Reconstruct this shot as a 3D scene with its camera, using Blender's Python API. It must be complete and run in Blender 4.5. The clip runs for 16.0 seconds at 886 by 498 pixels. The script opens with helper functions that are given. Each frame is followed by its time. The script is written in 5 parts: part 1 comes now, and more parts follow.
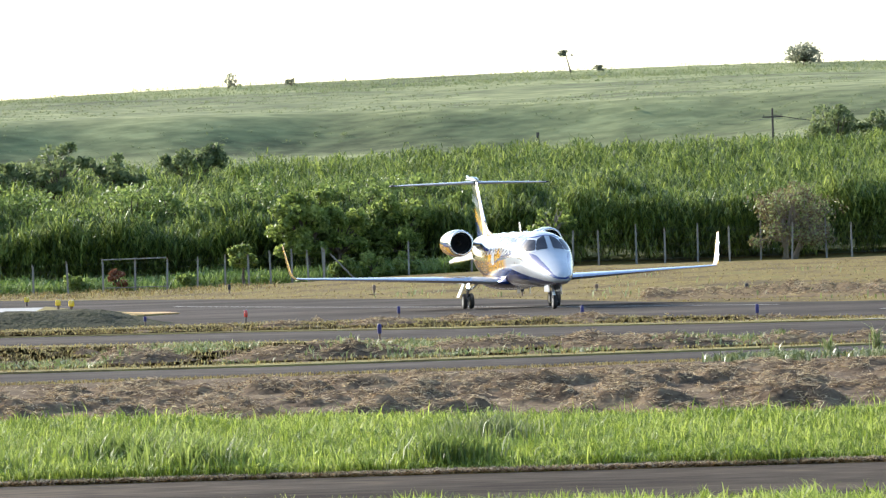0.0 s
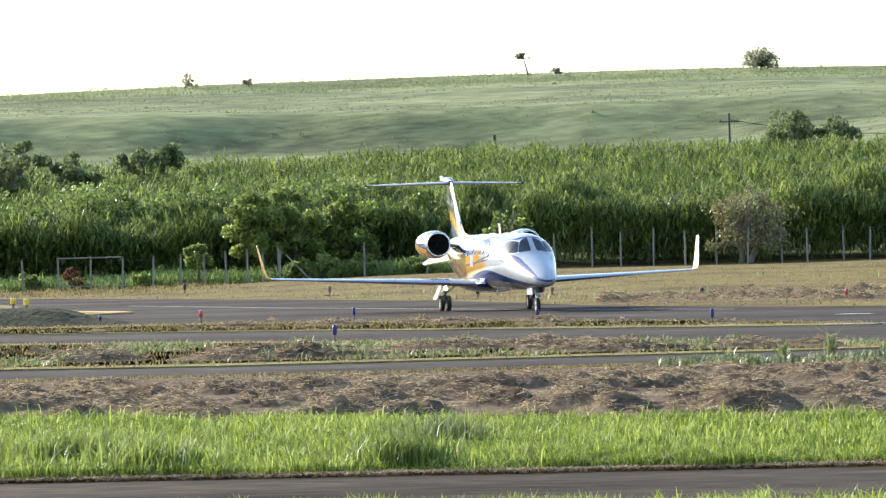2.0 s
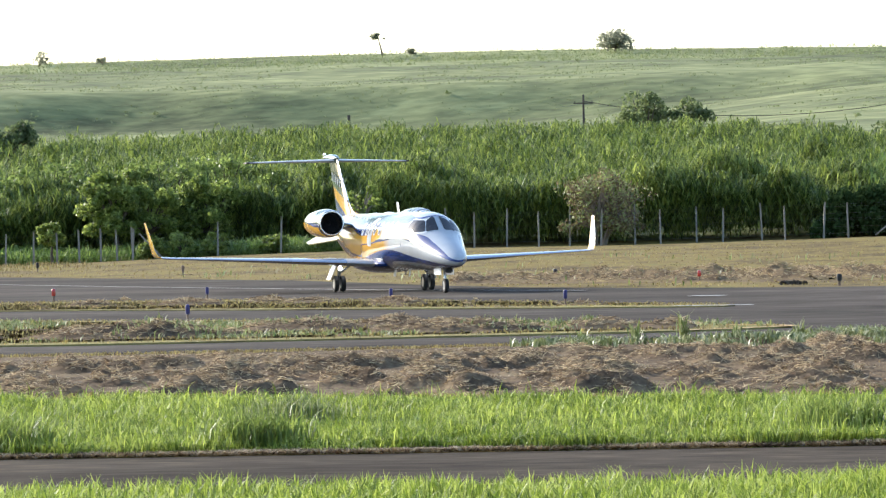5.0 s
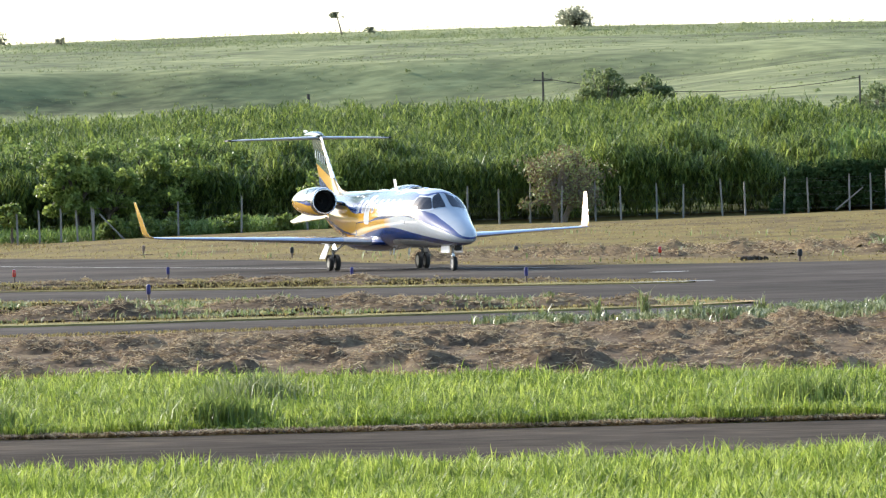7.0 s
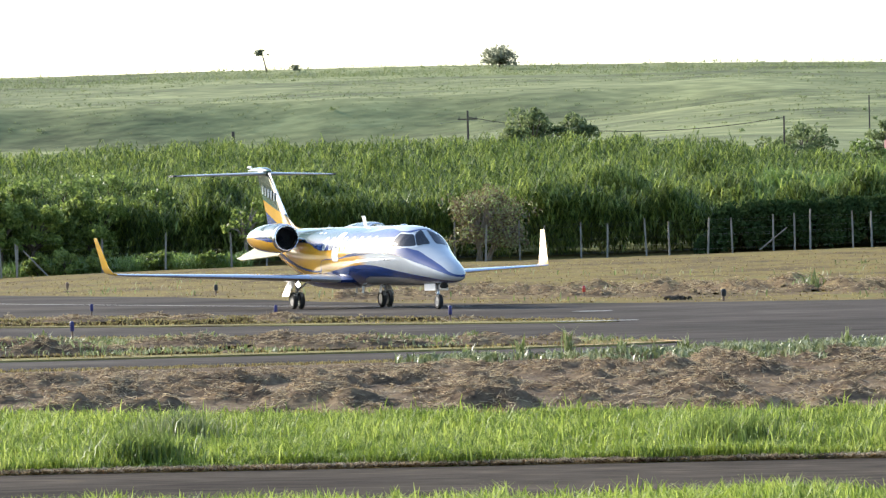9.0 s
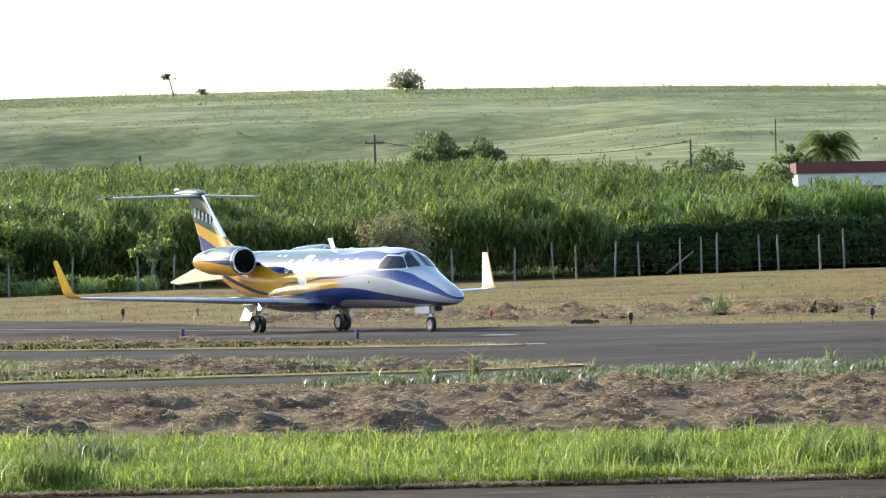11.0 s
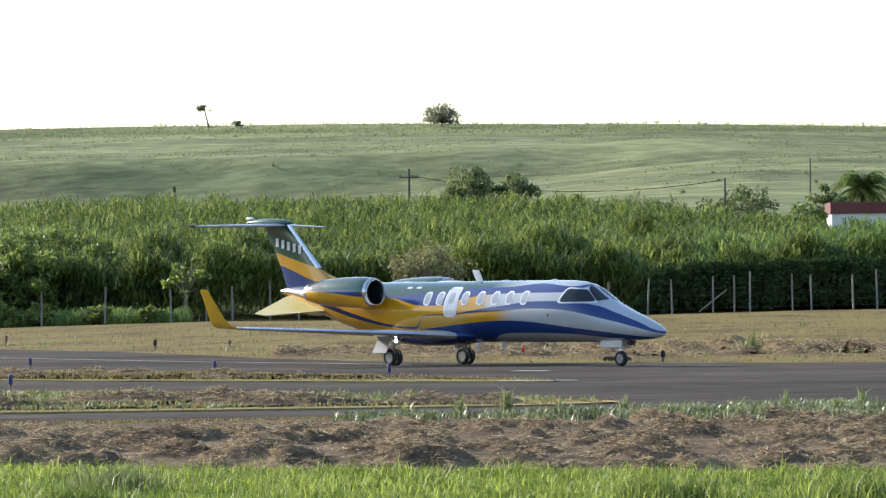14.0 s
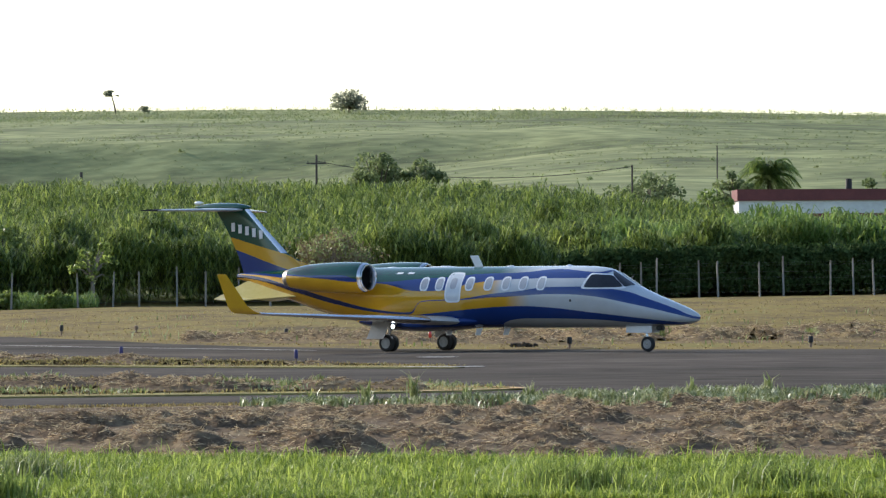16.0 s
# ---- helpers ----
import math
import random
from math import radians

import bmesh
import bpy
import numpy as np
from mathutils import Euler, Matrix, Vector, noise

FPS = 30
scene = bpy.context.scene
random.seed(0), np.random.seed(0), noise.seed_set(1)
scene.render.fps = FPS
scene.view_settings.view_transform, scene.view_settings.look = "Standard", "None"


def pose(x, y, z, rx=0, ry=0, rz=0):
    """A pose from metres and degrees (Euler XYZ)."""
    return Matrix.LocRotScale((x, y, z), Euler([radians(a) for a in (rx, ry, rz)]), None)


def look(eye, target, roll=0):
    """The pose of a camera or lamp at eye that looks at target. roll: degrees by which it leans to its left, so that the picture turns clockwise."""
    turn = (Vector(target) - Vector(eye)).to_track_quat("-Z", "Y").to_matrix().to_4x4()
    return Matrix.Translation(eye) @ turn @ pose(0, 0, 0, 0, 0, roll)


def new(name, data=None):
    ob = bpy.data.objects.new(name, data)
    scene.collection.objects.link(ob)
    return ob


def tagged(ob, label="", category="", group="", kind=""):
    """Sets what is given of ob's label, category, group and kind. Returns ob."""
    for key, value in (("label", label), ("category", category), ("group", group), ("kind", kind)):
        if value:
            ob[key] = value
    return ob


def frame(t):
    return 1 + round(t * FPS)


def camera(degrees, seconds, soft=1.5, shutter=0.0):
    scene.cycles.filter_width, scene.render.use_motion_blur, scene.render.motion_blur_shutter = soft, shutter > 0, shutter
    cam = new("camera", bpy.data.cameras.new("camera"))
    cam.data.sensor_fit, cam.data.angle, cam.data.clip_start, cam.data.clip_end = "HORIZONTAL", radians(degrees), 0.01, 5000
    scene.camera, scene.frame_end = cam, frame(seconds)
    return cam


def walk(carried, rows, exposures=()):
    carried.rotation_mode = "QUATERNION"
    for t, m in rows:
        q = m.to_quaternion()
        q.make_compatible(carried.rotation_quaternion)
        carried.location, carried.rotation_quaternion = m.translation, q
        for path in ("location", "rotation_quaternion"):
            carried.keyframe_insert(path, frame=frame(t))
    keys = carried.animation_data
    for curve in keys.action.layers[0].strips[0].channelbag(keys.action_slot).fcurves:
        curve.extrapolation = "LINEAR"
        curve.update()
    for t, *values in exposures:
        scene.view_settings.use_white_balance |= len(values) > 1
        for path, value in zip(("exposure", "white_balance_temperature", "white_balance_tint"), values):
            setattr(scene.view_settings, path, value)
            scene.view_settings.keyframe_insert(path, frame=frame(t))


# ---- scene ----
cam = camera(10.82, 16.0, soft=1.3)
EYE = (0.0, 0.0, 1.816)
# seconds, heading to the right of +y, pitch up, lean (degrees)
VIEW = [
    (0, -4.484, 0.059, -1.851),
    (0.5, -4.481, -0.094, -1.952),
    (1, -4.400, -0.033, -2.057),
    (1.5, -4.071, -0.024, -1.702),
    (2, -3.943, 0.068, -1.339),
    (2.5, -3.721, 0.267, -1.309),
    (3, -3.690, 0.288, -1.221),
    (3.5, -3.223, 0.251, -1.171),
    (4, -2.676, 0.208, -1.270),
    (4.5, -2.160, 0.060, -1.098),
    (5, -2.156, -0.212, -1.045),
    (5.2, -2.115, -0.292, -1.216),
    (7.5, -1.532, -0.496, -1.432),
    (8, -1.307, -0.305, -1.416),
    (8.5, -1.101, -0.180, -1.370),
    (9, -0.741, -0.042, -1.206),
    (9.5, -0.011, 0.141, -1.411),
    (9.7, 0.252, 0.220, -1.430),
    (11.8, 0.425, 0.234, -1.203),
    (12, 0.383, 0.301, -1.130),
    (12.5, 0.323, 0.491, -1.093),
    (13, 0.458, 0.599, -0.719),
    (13.5, 0.381, 0.621, -0.478),
    (14, 0.002, 0.660, -0.488),
    (14.5, 0.136, 0.865, -0.550),
    (15, 0.461, 0.973, -0.323),
    (15.5, 0.523, 0.810, -0.361),
    (16, 1.138, 0.482, -0.365),
]


def aim(yaw, pitch, lean):
    return pose(*EYE, 90 + pitch, 0, -yaw) @ pose(0, 0, 0, 0, 0, lean)


walk(cam, [(t, aim(a, b, c)) for t, a, b, c in VIEW], exposures=[(0.0, 1.07, 5950, 11), (9.5, 0.97, 5950, 11), (13.0, 0.85, 5950, 11), (14.5, 0.66, 5950, 11), (16.0, 0.57, 5950, 11)])

# ---- light: low afternoon sun beyond the field, to the left ----
SUN_AZ, SUN_EL = -48.0, 21.0
world = bpy.data.worlds.new("world")
scene.world = world
world.use_nodes = True
wn = world.node_tree
sky = wn.nodes.new("ShaderNodeTexSky")
sky.sky_type = "NISHITA"
sky.sun_disc = False
sky.sun_elevation = radians(SUN_EL)
sky.sun_rotation = radians(SUN_AZ)
sky.dust_density = 1.0
sky.air_density = 1.0
wn.links.new(sky.outputs[0], wn.nodes["Background"].inputs[0])
wn.nodes["Background"].inputs[1].default_value = 0.15
sun = new("sun", bpy.data.lights.new("sun", "SUN"))
sun.data.energy = 4.0
sun.data.angle = radians(0.6)
sun.data.color = (1.0, 0.90, 0.74)
sv = Vector((math.sin(radians(SUN_AZ)) * math.cos(radians(SUN_EL)), math.cos(radians(SUN_AZ)) * math.cos(radians(SUN_EL)), math.sin(radians(SUN_EL))))
sun.matrix_world = look(sv * 100, (0, 0, 0))

# ---- materials ----


def mat(name, colors, scale=1.0, rough=0.8, metal=0.0, bump=0.0, bump_scale=None, coat=0.0, obj=True, detail=5.0, stops=None, spec=0.5, emit=0.0, trans=0.0, island=0.0, bump_dist=0.02, stretch=None):
    """A principled surface whose colour runs through the given colours by noise at two scales."""
    m = bpy.data.materials.new(name)
    m.use_nodes = True
    nt = m.node_tree
    b = nt.nodes["Principled BSDF"]
    b.inputs["Roughness"].default_value = rough
    b.inputs["Metallic"].default_value = metal
    b.inputs["Coat Weight"].default_value = coat
    b.inputs["Specular IOR Level"].default_value = spec
    tc = nt.nodes.new("ShaderNodeTexCoord")
    geo = nt.nodes.new("ShaderNodeNewGeometry")
    src = tc.outputs["Object"] if obj else geo.outputs["Position"]
    if stretch:
        mp = nt.nodes.new("ShaderNodeMapping")
        mp.inputs["Scale"].default_value = stretch
        nt.links.new(src, mp.inputs["Vector"])
        src = mp.outputs[0]
    n1 = nt.nodes.new("ShaderNodeTexNoise")
    n1.inputs["Scale"].default_value = scale
    n1.inputs["Detail"].default_value = detail
    n2 = nt.nodes.new("ShaderNodeTexNoise")
    n2.inputs["Scale"].default_value = scale * 9.3
    n2.inputs["Detail"].default_value = 3
    nt.links.new(src, n1.inputs["Vector"])
    nt.links.new(src, n2.inputs["Vector"])
    mx = nt.nodes.new("ShaderNodeMath")
    mx.operation = "MULTIPLY_ADD"
    mx.inputs[1].default_value = 0.45
    nt.links.new(n2.outputs[0], mx.inputs[0])
    m2 = nt.nodes.new("ShaderNodeMath")
    m2.operation = "MULTIPLY_ADD"
    m2.inputs[1].default_value = 0.55
    m2.inputs[2].default_value = 0.0
    nt.links.new(n1.outputs[0], m2.inputs[0])
    nt.links.new(m2.outputs[0], mx.inputs[2])
    val = mx.outputs[0]
    if island:
        mi = nt.nodes.new("ShaderNodeMath")
        mi.operation = "MULTIPLY_ADD"
        mi.inputs[1].default_value = island
        nt.links.new(geo.outputs["Random Per Island"], mi.inputs[0])
        nt.links.new(val, mi.inputs[2])
        ms = nt.nodes.new("ShaderNodeMath")
        ms.operation = "SUBTRACT"
        ms.inputs[1].default_value = island / 2
        nt.links.new(mi.outputs[0], ms.inputs[0])
        val = ms.outputs[0]
    gain = 1.4 if len(colors) > 2 else 1.1
    colors = [tuple(min(0.85, gain * q) for q in c) for c in colors]
    ramp = nt.nodes.new("ShaderNodeValToRGB")
    el = ramp.color_ramp.elements
    k = len(colors)
    pos = stops or [0.32 + 0.36 * i / max(1, k - 1) for i in range(k)]
    el[0].position, el[0].color = pos[0], (*colors[0], 1)
    el[1].position, el[1].color = pos[-1], (*colors[-1], 1)
    for i in range(1, k - 1):
        e = el.new(pos[i])
        e.color = (*colors[i], 1)
    nt.links.new(val, ramp.inputs[0])
    nt.links.new(ramp.outputs[0], b.inputs["Base Color"])
    if bump:
        nb = nt.nodes.new("ShaderNodeTexNoise")
        nb.inputs["Scale"].default_value = bump_scale or scale * 12
        nb.inputs["Detail"].default_value = 4
        nt.links.new(src, nb.inputs["Vector"])
        bp = nt.nodes.new("ShaderNodeBump")
        bp.inputs["Strength"].default_value = bump
        bp.inputs["Distance"].default_value = bump_dist
        nt.links.new(nb.outputs[0], bp.inputs["Height"])
        nt.links.new(bp.outputs[0], b.inputs["Normal"])
    if emit:
        nt.links.new(ramp.outputs[0], b.inputs["Emission Color"])
        b.inputs["Emission Strength"].default_value = emit
    if trans:
        out = nt.nodes["Material Output"]
        tl = nt.nodes.new("ShaderNodeBsdfTranslucent")
        nt.links.new(ramp.outputs[0], tl.inputs[0])
        ad = nt.nodes.new("ShaderNodeMixShader")
        ad.inputs[0].default_value = trans
        nt.links.new(b.outputs[0], ad.inputs[1])
        nt.links.new(tl.outputs[0], ad.inputs[2])
        nt.links.new(ad.outputs[0], out.inputs[0])
    return m


M_EARTH = mat("dry_mown_grass", [(0.062, 0.042, 0.018), (0.112, 0.080, 0.028), (0.170, 0.124, 0.034), (0.115, 0.108, 0.030)], 0.22, stops=[0.36, 0.45, 0.54, 0.64], rough=0.95, spec=0.1, bump=1.0, bump_scale=3.0, bump_dist=0.1, stretch=(1.0, 0.45, 1.0), obj=False)
M_HILL = mat("pasture", [(0.075, 0.084, 0.040), (0.135, 0.148, 0.066), (0.175, 0.188, 0.082), (0.26, 0.27, 0.12)], 0.045, 0.95, spec=0.1, detail=10.0, stops=[0.36, 0.46, 0.53, 0.64], bump=0.5, bump_scale=0.4, bump_dist=0.45, stretch=(0.4, 0.8, 1.0), obj=False)
M_ASPHALT = mat("asphalt", [(0.020, 0.016, 0.0125), (0.043, 0.035, 0.028), (0.057, 0.047, 0.038), (0.090, 0.075, 0.060)], 0.2, 0.97, spec=0.06, stops=[0.36, 0.46, 0.54, 0.66], bump=0.3, bump_scale=40, stretch=(0.35, 0.6, 1.0), obj=False)
M_PATH = mat("dusty_old_asphalt", [(0.022, 0.016, 0.011), (0.040, 0.031, 0.022), (0.056, 0.044, 0.032), (0.10, 0.078, 0.052)], 0.5, 0.97, spec=0.05, stops=[0.36, 0.46, 0.54, 0.66], bump=0.5, bump_scale=30, stretch=(0.4, 1.0, 1.0), obj=False)
M_CONCRETE = mat("concrete", [(0.30, 0.29, 0.27), (0.40, 0.39, 0.36)], 0.4, 0.85, obj=False)
M_CANE = mat("cane_leaf", [(0.055, 0.085, 0.016), (0.135, 0.178, 0.032), (0.29, 0.335, 0.08)], 0.16, 0.5, obj=False, trans=0.44, island=0.42)
M_WALLPAINT = mat("white_wall", [(0.55, 0.54, 0.52), (0.70, 0.69, 0.66)], 0.3, 0.8, obj=False)
M_WALLRED = mat("red_wall", [(0.12, 0.035, 0.035), (0.17, 0.05, 0.048)], 0.3, 0.8, obj=False)
M_WHITE = mat("white_paint", [(0.72, 0.73, 0.74), (0.80, 0.80, 0.80)], 0.6, 0.18, coat=0.6)
M_YELLOW = mat("yellow_paint", [(0.55, 0.30, 0.01), (0.62, 0.36, 0.015)], 0.6, 0.2, coat=0.6)
M_METAL = mat("bare_metal", [(0.60, 0.60, 0.61), (0.75, 0.75, 0.75)], 2.0, 0.22, metal=1.0)
M_DARK = mat("black_parts_and_cavity_shade", [(0.008, 0.008, 0.009), (0.02, 0.02, 0.02)], 3.0, 0.6)
M_RUBBER = mat("tyre_rubber", [(0.012, 0.012, 0.012), (0.03, 0.029, 0.028)], 8.0, 0.8)
M_POST = mat("fence_concrete", [(0.16, 0.148, 0.128), (0.30, 0.28, 0.245)], 1.5, 0.9, obj=False)

M_VERGE = mat("verge_grass", [(0.10, 0.075, 0.038), (0.20, 0.165, 0.066), (0.23, 0.21, 0.078)], 0.5, 0.95, spec=0.05, bump=0.8, bump_scale=10, obj=False)

# ---- building helpers ----


def mesh_of(name, verts, faces, material, smooth=False):
    me = bpy.data.meshes.new(name)
    me.from_pydata([tuple(v) for v in verts], [], [tuple(f) for f in faces])
    me.materials.append(material)
    if smooth:
        me.shade_smooth()
    return me


def thing(name, label, category, group="", kind="", at=None, data=None):
    ob = new(name, data)
    if at is not None:
        ob.matrix_basis = at
    return tagged(ob, label, category, group, kind)


def put(name, me, parent=None, label="", m=None):
    ob = new(name, me)
    ob.parent = parent
    if m is not None:
        ob.matrix_basis = m
    if label:
        ob["label"] = label
    return ob


def part(name, bm, material, parent, label="", m=None, smooth=True):
    me = bpy.data.meshes.new(name)
    bmesh.ops.recalc_face_normals(bm, faces=bm.faces)
    bm.to_mesh(me)
    bm.free()
    for k in (material if isinstance(material, (list, tuple)) else [material]):
        me.materials.append(k)
    if smooth:
        me.shade_smooth()
        me.set_sharp_from_angle(angle=radians(40))
    return put(name, me, parent, label, m)


def loft(rings, close=True, cap=True):
    """A bmesh skin through rings of equal count."""
    bm = bmesh.new()
    vs = [[bm.verts.new(p) for p in r] for r in rings]
    n = len(rings[0])
    for a, b in zip(vs, vs[1:]):
        for i in range(n if close else n - 1):
            j = (i + 1) % n
            bm.faces.new((a[i], a[j], b[j], b[i]))
    if cap:
        bm.faces.new(vs[0])
        bm.faces.new(vs[-1])
    return bm


def tube(p, q, r0, r1=None, n=10):
    p, q = Vector(p), Vector(q)
    r1 = r0 if r1 is None else r1
    z = (q - p).normalized()
    x = z.orthogonal().normalized()
    y = z.cross(x)
    return loft([[c + (x * math.cos(a) + y * math.sin(a)) * r for a in [2 * math.pi * i / n for i in range(n)]] for c, r in ((p, r0), (q, r1))])


def box(bm, cx, cy, cz, sx, sy, sz, bevel=0.0):
    g = bmesh.ops.create_cube(bm, size=1, matrix=Matrix.Translation((cx, cy, cz)) @ Matrix.Diagonal((sx, sy, sz, 1)))
    if bevel:
        ed = {e for v in g["verts"] for e in v.link_edges}
        bmesh.ops.bevel(bm, geom=list(ed), offset=bevel, segments=2, affect="EDGES")
    return bm


def lerp_table(x, table):
    xs = [a for a, b in table]
    return float(np.interp(x, xs, [b for a, b in table]))


# ---- terrain ----
FAR_EDGE = [(-90, 352), (-60, 288), (-41, 247), (-32.5, 230), (-25, 212), (-18, 196), (-12.7, 183), (-9, 169), (-6, 157), (-3, 148), (0.5, 141.5), (5, 137), (14, 133), (30, 130), (80, 126)]
FENCE_Z = [(-60, 0.08), (-48, 0.1), (-38, 0.15), (-30, 0.4), (-24, 0.6), (-14, 0.8), (0, 0.78), (12, 0.95), (22, 1.15), (40, 1.32), (80, 1.35)]


def smooth01(v):
    v = min(1.0, max(0.0, v))
    return v * v * (3 - 2 * v)


def land(x, y):
    """Height of the ground."""
    if abs(x) > 0.32 * max(y, 0.0):
        # unseen rising land added all round, darkening what the jet's paint reflects
        side = smooth01((abs(x) - 0.32 * max(y, 0.0)) / 120.0)
        rim = 42.0 * side * smooth01((math.hypot(x, y) - 260) / 420)
    else:
        rim = 0.0
    y0 = max(160.0, lerp_table(x, FAR_EDGE) + 4.0)
    if y < y0:
        return rim
    fz = lerp_table(x * 290 / max(y, 290), FENCE_Z)
    z = fz * smooth01((y - y0) / max(25.0, 288 - y0))
    if y > 296:
        s = x / y
        right = smooth01((s - 0.035) / 0.075)
        rise = 5.6 * (1 - 0.75 * right)
        z += rise * min(1.0, (y - 296) / 95.0)
        sc = max(-0.3, min(0.3, s))
        crest = 40.2 - 102 * (sc + 0.025) ** 2
        if y > 450:
            # a terrace step across the hill, steep on its left and dying out to the right
            step = smooth01((0.13 - sc) / 0.19)
            brow = 842 + 30 * noise.noise(Vector((x * 0.006, 0, 5))) + 10 * noise.noise(Vector((x * 0.03, 0, 6)))
            mild = z + (crest - z) * ((y - 450) / 550) ** 0.9
            if y < brow - 30:
                st = z + (19.3 - z) * (y - 450) / (brow - 480)
            elif y < brow:
                st = 19.3 + 9.2 * smooth01((y - brow + 30) / 30)
            else:
                st = 28.5 + (crest - 28.5) * min(1.0, (y - brow) / (1000 - brow))
            z = mild + (st - mild) * step if y < 1000 else crest + (y - 1000) * 0.004
            k = min(1.0, (y - 450) / 200) * (1.0 if y < 1000 else 0.3)
            z += k * (0.9 * noise.noise(Vector((x * 0.012, y * 0.014, 3))) + 0.4 * noise.noise(Vector((x * 0.03, y * 0.05, 8))) + 0.18 * noise.noise(Vector((x * 0.10, y * 0.14, 9))))
            if step < 0.9 and y < 985:
                z += (1 - step) * 0.55 * math.sin(y * 0.17 + x * 0.004 + 1.2 * noise.noise(Vector((x * 0.008, 0, 2)))) * smooth01((y - 560) / 100)
    return max(z, rim)


def build_ground():
    ys = [-1500, -900, -650, -500, -400, -300, -200, -100, -20, 0, 10, 20, 28] + list(np.arange(34, 165, 3.0)) + list(np.arange(165, 470, 5.0)) + list(np.arange(470, 780, 9.0)) + list(np.arange(780, 1004, 5.0)) + [1030, 1080, 1200, 1600, 2400, 4800]
    ts = [-14, -11, -8, -6, -4.5, -3, -2, -1.2, -0.6, -0.4, -0.3] + list(np.arange(-0.24, 0.2, 0.0045)) + [0.2, 0.3, 0.4, 0.6, 1.2, 2, 3, 4.5, 6, 8, 11, 14]
    verts, faces = [], []
    n = len(ts)
    for y in ys:
        w = max(abs(y), 60) if y < 60 else y
        for s in ts:
            x = s * w
            verts.append((x, y, land(x, y)))
    for j in range(len(ys) - 1):
        for i in range(n - 1):
            a = j * n + i
            faces.append((a, a + 1, a + n + 1, a + n))
    me = mesh_of("ground", verts, faces, M_EARTH, True)
    me.materials.append(M_HILL)
    for p in me.polygons:
        if p.center.y > 300:
            p.material_index = 1
    return thing("ground", "dry mown grassland running up to a green hill", "ground", kind="structure", data=me)


def sheet(name, outline, z, material, label, category, thick=0.05, kind="structure"):
    bm = bmesh.new()
    f = bm.faces.new([bm.verts.new((x, y, z)) for x, y in outline])
    bmesh.ops.recalc_face_normals(bm, faces=[f])
    if f.normal.z < 0:
        f.normal_flip()
    e = bmesh.ops.extrude_face_region(bm, geom=[f])
    for v in e["geom"]:
        if isinstance(v, bmesh.types.BMVert):
            v.co.z -= thick
    bm.normal_update()
    bmesh.ops.recalc_face_normals(bm, faces=bm.faces)
    bmesh.ops.triangulate(bm, faces=bm.faces)
    me = bpy.data.meshes.new(name)
    bm.to_mesh(me)
    bm.free()
    me.materials.append(material)
    return thing(name, label, category, kind=kind, data=me)


build_ground()
E_FAR = [(-40, 71.5), (-12, 72), (-5, 72.8), (-0.3, 74.4), (2.3, 76.8), (4.8, 78.8), (8, 81), (14, 84), (30, 88), (80, 92)]
sheet("taxiway", FAR_EDGE + E_FAR[::-1] + [(-120, 72), (-140, 300)], 0.01, M_ASPHALT, "worn dark grey asphalt taxiway", "taxiway")
A_LINE = [(-60, 140), (-30, 133), (-18.4, 130.5), (-15.6, 131.5), (-8.8, 127.3), (-6, 123.5), (-1.7, 116), (1, 110), (2.4, 107.4), (2.6, 106.3), (2.3, 105.2), (-1.6, 107), (-5.9, 110), (-7.7, 111), (-13.6, 115.8), (-19.6, 119), (-30, 125), (-60, 133)]
C_LINE = [(-60, 125), (-30, 113), (-17.3, 104.5), (-11.9, 100.7), (-6.7, 97), (-5.2, 96), (-0.1, 88.9), (1.9, 85.9), (2.8, 83.8), (3.0, 82.9), (2.7, 82.2), (1.8, 81.1), (-0.1, 80.3), (-4.3, 79.2), (-9.2, 78.1), (-13, 78.6), (-30, 80), (-60, 84)]
sheet("grass_verge_far", A_LINE, 0.035, M_VERGE, "narrow strip of dry mown grass between taxiways", "verge")
sheet("grass_verge_near", C_LINE, 0.04, M_VERGE, "strip of dry grass with clippings between taxiways", "verge")
sheet("service_path", [(-60, 38.4), (60, 38.0), (60, 30.5), (-60, 30.5)], 0.01, M_PATH, "narrow grey asphalt path in the grass", "path")
sheet("apron", [(-33.6, 204), (-30.4, 181), (-28.0, 167), (-26, 157), (-25.5, 150), (-60, 138), (-120, 150), (-120, 260), (-60, 226), (-37, 207)], 0.02, M_CONCRETE, "pale concrete apron beside the taxiway", "apron")

# ---- plants, verges and clippings ----
M_GRASS = mat("lush_grass", [(0.10, 0.145, 0.018), (0.205, 0.262, 0.033), (0.375, 0.42, 0.09)], 0.5, 0.55, obj=False, trans=0.46, island=0.5)
M_WEED = mat("weed_leaf", [(0.10, 0.13, 0.04), (0.18, 0.21, 0.07), (0.28, 0.29, 0.15)], 0.6, 0.5, obj=False, trans=0.4, island=0.4)
M_GREYWEED = mat("grey_weed_leaf", [(0.095, 0.118, 0.042), (0.165, 0.19, 0.075), (0.30, 0.31, 0.17)], 0.8, 0.45, obj=False, trans=0.3, island=0.5)
M_HAYFAR = mat("dry_clippings", [(0.06, 0.042, 0.028), (0.14, 0.10, 0.055), (0.25, 0.19, 0.085)], 0.5, 0.95, bump=1.0, bump_scale=5, bump_dist=0.06, obj=False, spec=0.04)
M_STRAW = mat("cut_straw", [(0.10, 0.068, 0.042), (0.26, 0.19, 0.11), (0.48, 0.38, 0.23)], 1.1, 0.8, obj=False, trans=0.25, island=0.5)
